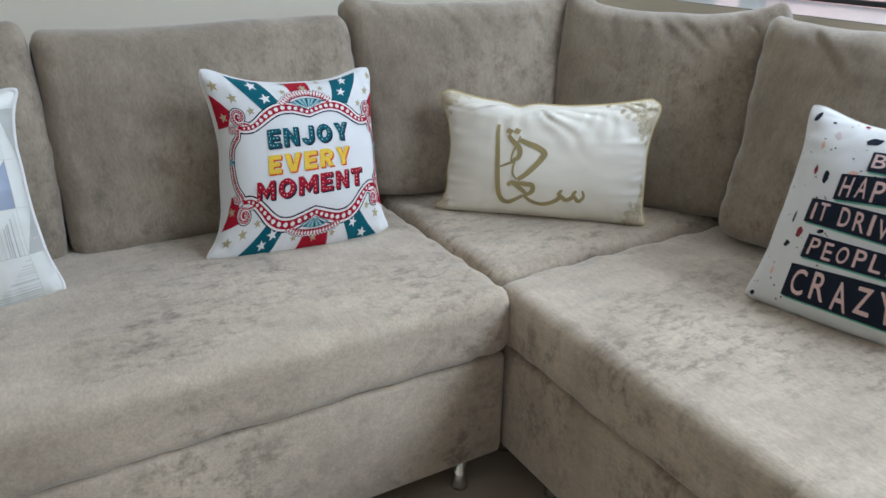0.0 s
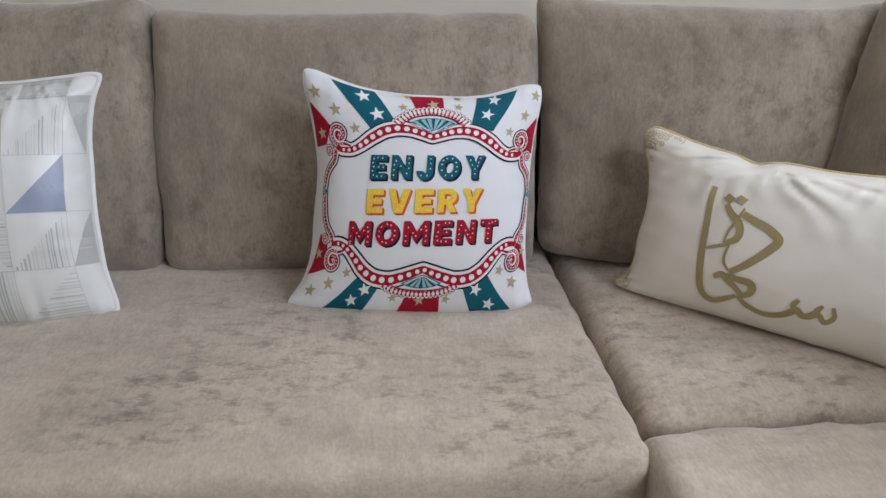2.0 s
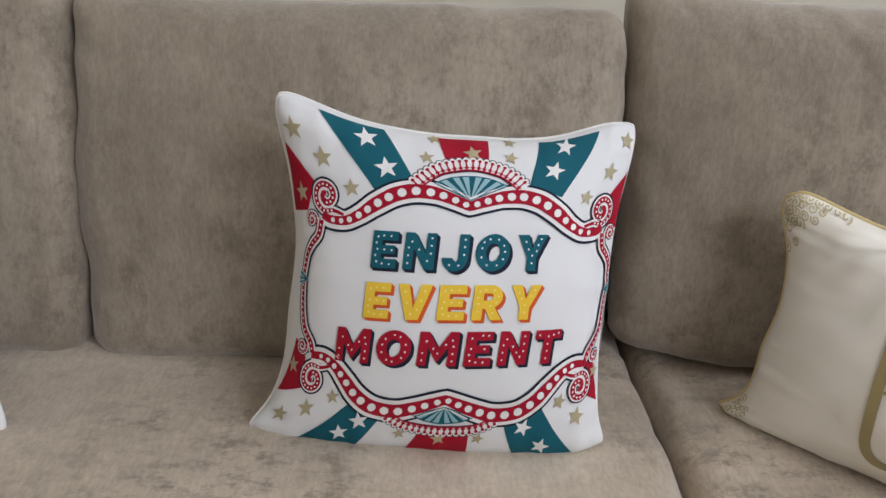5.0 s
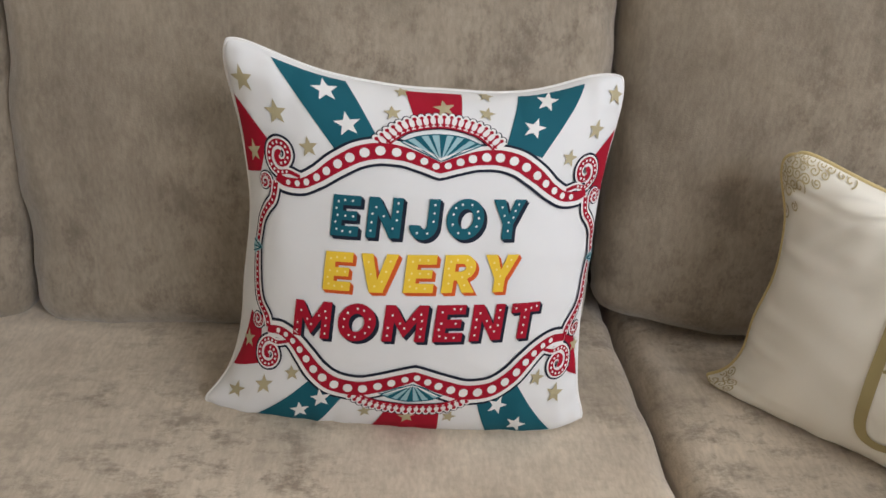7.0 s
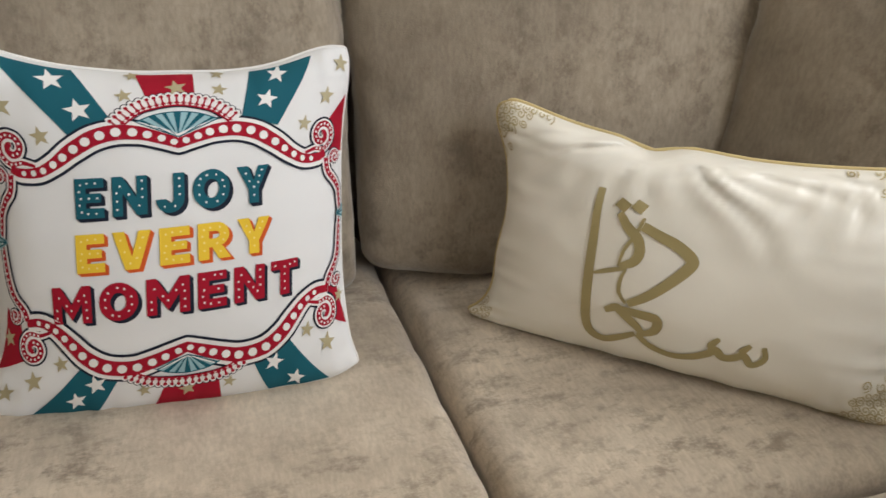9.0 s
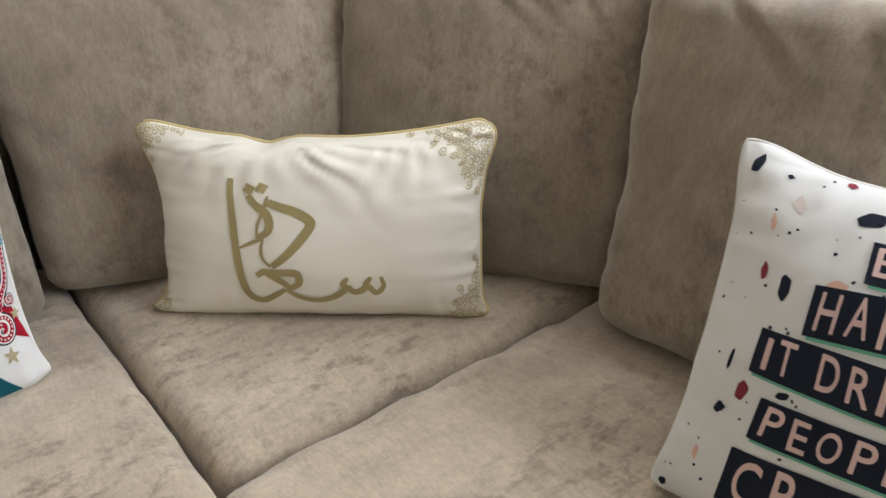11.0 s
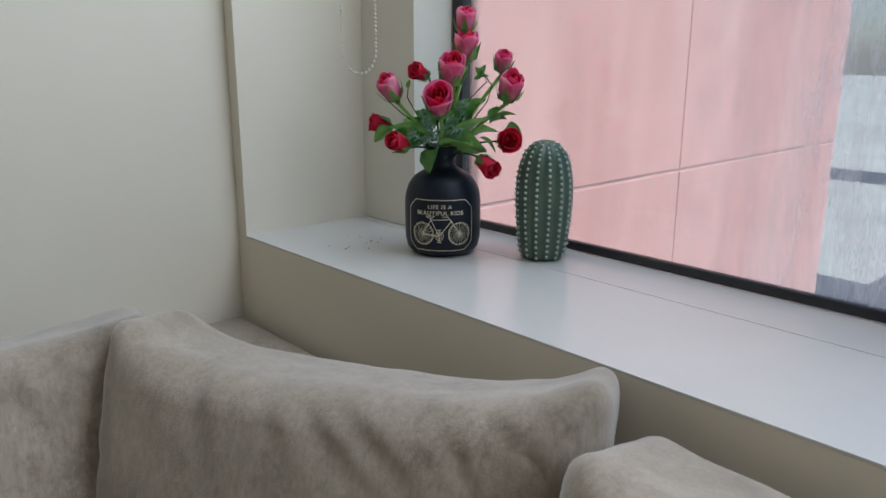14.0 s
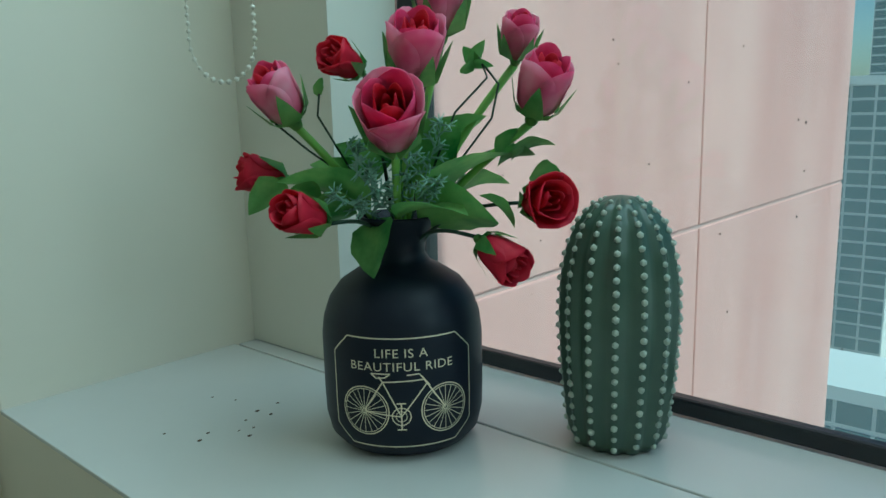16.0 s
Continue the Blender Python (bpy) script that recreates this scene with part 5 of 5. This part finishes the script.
def chip(u, v, a, b, turn, seed):
    """A stone chip: a few corners, rounded off, a long and b wide, its long side turned by turn degrees."""
    rng = random.Random(seed)
    turn, n = math.radians(turn), rng.choice((4, 5, 5, 6))
    c = []
    for k in range(n):
        w = 2 * math.pi * (k + rng.uniform(-0.25, 0.25)) / n
        x, z = a * math.cos(w) * rng.uniform(0.9, 1.15), b * math.sin(w) * rng.uniform(0.95, 1.25)
        c.append(Vector((u + x * math.cos(turn) - z * math.sin(turn), v + x * math.sin(turn) + z * math.cos(turn))))
    out = []
    for k in range(n):
        p0, p1, p2 = c[k - 1], c[k], c[(k + 1) % n]
        p, q = p1.lerp(p0, 0.2), p1.lerp(p2, 0.2)
        out += [p, (p + q + 2 * p1) / 4, q]
    return [tuple(p) for p in out]


# across, up, half length, half width, turn of each chip
CHIPS = (
    (INK, "navy terrazzo chip", ((-0.879, 0.868, 0.075, 0.028, 75), (-0.697, 0.864, 0.022, 0.017, 0), (-0.285, 0.759, 0.075, 0.045, 35), (0.228, 0.818, 0.030, 0.010, 10), (0.345, 0.716, 0.056, 0.042, 40), (0.834, 0.884, 0.055, 0.040, 30), (-0.568, 0.283, 0.070, 0.030, 95), (-0.735, -0.142, 0.058, 0.012, 85), (-0.733, -0.392, 0.036, 0.028, 50), (-0.43, -0.215, 0.034, 0.020, 20), (0.826, 0.2, 0.078, 0.052, 60), (0.635, -0.251, 0.055, 0.046, 70), (0.215, -0.222, 0.040, 0.030, 80), (0.52, -0.674, 0.028, 0.026, 20), (0.81, -0.95, 0.045, 0.024, 30), (-0.92, -0.95, 0.030, 0.024, 60))),
    (PEACH, "peach terrazzo chip", ((-0.713, 0.588, 0.058, 0.020, 95), (-0.339, 0.359, 0.050, 0.034, 30), (0.144, 0.65, 0.080, 0.042, 45), (0.634, 0.859, 0.045, 0.040, 50), (0.362, 0.874, 0.036, 0.022, 20), (0.728, 0.424, 0.050, 0.030, 60), (0.499, -0.079, 0.092, 0.052, 95), (0.647, -0.457, 0.064, 0.040, 40), (0.868, -0.196, 0.055, 0.034, 95), (0.901, -0.783, 0.055, 0.030, 95), (0.029, 0.96, 0.036, 0.014, 0), (-0.792, -0.674, 0.046, 0.016, 95))),
    (MAUVE, "mauve grey terrazzo chip", ((0.224, 0.523, 0.078, 0.042, 25), (0.593, 0.581, 0.075, 0.044, 80), (0.553, 0.341, 0.080, 0.044, 85), (0.393, 0.135, 0.078, 0.062, 60), (0.568, -0.845, 0.072, 0.048, 90), (-0.617, 0.723, 0.062, 0.036, 95))),
    (MAROON, "maroon terrazzo chip", ((-0.423, 0.955, 0.026, 0.022, 0), (-0.694, 0.333, 0.054, 0.018, 95), (0.887, 0.537, 0.066, 0.032, 80), (-0.629, -0.267, 0.064, 0.034, 80), (0.652, 0.02, 0.066, 0.036, 100), (0.774, -0.628, 0.056, 0.034, 55))),
)
for mat, label, spots in CHIPS:
    for k, spot in enumerate(spots):
        part("terrazzo_chip", patch(bmesh.new(), chip(*spot, k + len(label)), happy_at(L1), 0.05), mat, happy.ob, label)
bm, rng = bmesh.new(), random.Random(3)
for k in range(110):
    patch(bm, chip(rng.uniform(-0.95, 0.95), rng.uniform(-0.93, 0.95), (r := rng.uniform(0.004, 0.010)) * 1.2, r, 60, k), happy_at(L1 - 0.0001), 0.05)
part("specks", bm, INK, happy.ob, "tiny dark specks")["kind"] = "stuff"

# satin pillow: metres from the middle
def joy_at(lift):
    return lambda x, z: joy.face(keep(x / 0.262), keep(z / 0.142), lift)


def brush(pts, width, taper=0.35):
    """A pen stroke through places given in -1..1 across and up."""
    c = curve_through([(u * 0.262, v * 0.142) for u, v in pts], 8)
    bm = drawn(bmesh.new(), c, lambda t: width * (taper + (1 - taper) * math.sin(math.pi * min(1, 0.08 + 0.9 * t)) ** 0.5), joy_at(L3))
    part("calligraphy_stroke", bm, OCHRE, joy.ob, "olive gold stroke of Arabic calligraphy")


brush([(-0.392, 0.508), (-0.395, 0.322), (-0.384, 0.099), (-0.375, -0.125), (-0.363, -0.361), (-0.346, -0.578), (-0.31, -0.686), (-0.253, -0.713), (-0.185, -0.646), (-0.129, -0.574)], 0.0120)
brush([(-0.293, 0.345), (-0.249, 0.251), (-0.201, 0.178), (-0.18, 0.088), (-0.195, 0.009), (-0.248, -0.049)], 0.0118)
brush([(-0.19, 0.341), (-0.214, 0.192), (-0.243, 0.078), (-0.254, -0.05)], 0.0044)
brush([(-0.221, -0.053), (-0.285, -0.095), (-0.351, -0.145)], 0.0052)
brush([(-0.19, 0.28), (-0.124, 0.237), (-0.045, 0.19), (0.021, 0.115), (0.02, 0.053), (-0.036, -0.079), (-0.11, -0.219), (-0.181, -0.32)], 0.0122, 0.6)
brush([(-0.19, -0.322), (-0.226, -0.242), (-0.231, -0.142), (-0.217, -0.052)], 0.0046)
brush([(-0.27, -0.421), (-0.226, -0.374), (-0.19, -0.415), (-0.128, -0.5), (-0.093, -0.574)], 0.0105)
brush([(-0.227, -0.378), (-0.127, -0.382), (-0.056, -0.396), (-0.057, -0.504), (-0.12, -0.58)], 0.0110)
brush([(-0.12, -0.575), (-0.059, -0.661), (0.021, -0.702), (0.1, -0.671), (0.162, -0.599), (0.188, -0.545), (0.223, -0.597), (0.259, -0.585), (0.303, -0.54), (0.34, -0.61), (0.384, -0.535), (0.371, -0.429)], 0.0098)
brush([(0.188, -0.542), (0.17, -0.51), (0.195, -0.436)], 0.0082)
brush([(0.308, -0.542), (0.293, -0.505), (0.318, -0.435)], 0.0082)
for u, v in ((-0.287, 0.411), (-0.22, 0.422)):
    bm = patch(bmesh.new(), [(u * 0.262 + 0.0092 * a, v * 0.142 + 0.0085 * b) for a, b in ((1, 0.3), (0.3, -1), (-1, -0.3), (-0.3, 1))], joy_at(L3 + 0.0001))
    part("calligraphy_dot", bm, OCHRE, joy.ob, "olive gold dot of Arabic calligraphy")
for su in (-1, 1):
    for sv in (-1, 1):
        bm, rng = bmesh.new(), random.Random(20 + su + 3 * sv)
        step, (wide, tall) = 0.0112, {(-1, 1): (0.095, 0.085), (1, 1): (0.135, 0.125), (1, -1): (0.095, 0.130), (-1, -1): (0.062, 0.06)}[su, sv]
        for i in range(15):
            for j in range(12):
                x, z = 0.004 + (i + 0.5 * (j % 2)) * step, 0.004 + j * step * 0.92
                if (x / wide) ** 0.75 + (z / tall) ** 0.75 > 1 + 0.1 * math.sin(3 * i + j):
                    continue
                px, pz = su * (0.262 - x) + rng.uniform(-0.0015, 0.0015), sv * (0.142 - z) + rng.uniform(-0.0015, 0.0015)
                drawn(bm, coil(px, pz, rng.uniform(0.0056, 0.0076), rng.uniform(1.2, 1.7), rng.choice((-1, 1)), rng.uniform(0, 6), 20), 0.0015, joy_at(L2 + 0.0002 * ((i + j) % 3)))
        part("corner_scroll", bm, SCROLL, joy.ob, "pale gold embroidered scrolls")["kind"] = "stuff"


# patchwork pillow: triangles in a grid
def tri_at(lift):
    return lambda u, v: tri.face(keep(u), keep(v), lift)


rng = random.Random(11)
us, vs_ = [-1.0, -0.55, -0.1, 0.35, 0.80, 0.985], [-0.975, -0.55, -0.115, 0.33, 0.80, 0.985]
# what fills each square, from the bottom row up: a triangle's corner (low or high, its right angle to the right) and its cloth
CELLS = (
    ("low lines", "high stripes", "low stripes", "low beige", "flat grey"), ("flat stripes", "low lines", "high beige", "low stripes", "flat lines"), ("flat stripes", "high lines", "high stripes", "high beige", "flat lines"),
    ("low lines", "low stripes", "low blue", "low stripes", "flat lines"), ("flat white", "low grey", "flat white", "high grey", "flat white"),
)
for i, column in enumerate(CELLS):
    for j, cell in enumerate(column):
        where, kind = cell.split()
        a, b, c, d = us[i], us[i + 1], vs_[j], vs_[j + 1]

        def span(t):
            """The reach of the cloth from bottom to top at t across the square."""
            return {"low": (c, c + (d - c) * t), "high": (d - (d - c) * t, d), "flat": (c, d)}[where]

        corners = {"low": [(a, c), (b, c), (b, d)], "high": [(a, d), (b, c), (b, d)], "flat": [(a, c), (b, c), (b, d), (a, d)]}[where]
        if kind in ("blue", "beige", "grey"):
            part("triangle", patch(bmesh.new(), corners, tri_at(L1), 0.06), {"blue": BLUE, "beige": BEIGE, "grey": SILVER}[kind], tri.ob, kind + " satin triangle")
        elif kind in ("stripes", "lines"):
            pale, dark = bmesh.new(), bmesh.new()
            x = 0.04
            while x < 0.98:
                w, bm = rng.uniform(0.004, 0.016), rng.choice((pale, pale, dark))
                if kind == "stripes":
                    lo, hi = span(x)
                    drawn(bm, [(a + (b - a) * x, lo), (a + (b - a) * x, hi)], w, tri_at(L1), step=0.05)
                else:
                    y = c + (d - c) * x
                    left = {"low": a + (b - a) * x, "high": a + (b - a) * (1 - x), "flat": a}[where]
                    drawn(bm, [(left, y), (b, y)], w, tri_at(L1), step=0.05)
                x += (w + rng.uniform(0.004, 0.03)) / (b - a)
            for bm, mat in ((pale, PALEGREY), (dark, SILVER)):
                if bm.verts:
                    part("striped_triangle", bm, mat, tri.ob, "grey striped triangle")["kind"] = "stuff"
        bm = bmesh.new()
        drawn(bm, [(a, c), (b, c)], 0.004, tri_at(L1 + 0.0002), step=0.05), drawn(bm, [(a, c), (a, d)], 0.004, tri_at(L1 + 0.0002), step=0.05)
        part("seam_line", bm, BEIGE, tri.ob)

for p, mat, r, label in ((joy, ink("gold_cord", (0.60, 0.47, 0.22), 0.5), 0.003, "gold corded piping"), (tri, CHALK, 0.0045, "white piping"), (happy, CHALK, 0.0022, "white edge seam"), (fun, CHALK, 0.002, "white edge seam"), (cream, SATIN, 0.003, "cream piping")):
    part("piping", tube(bmesh.new(), p.edge(), r, 8, True), mat, p.ob, label, soft=True)
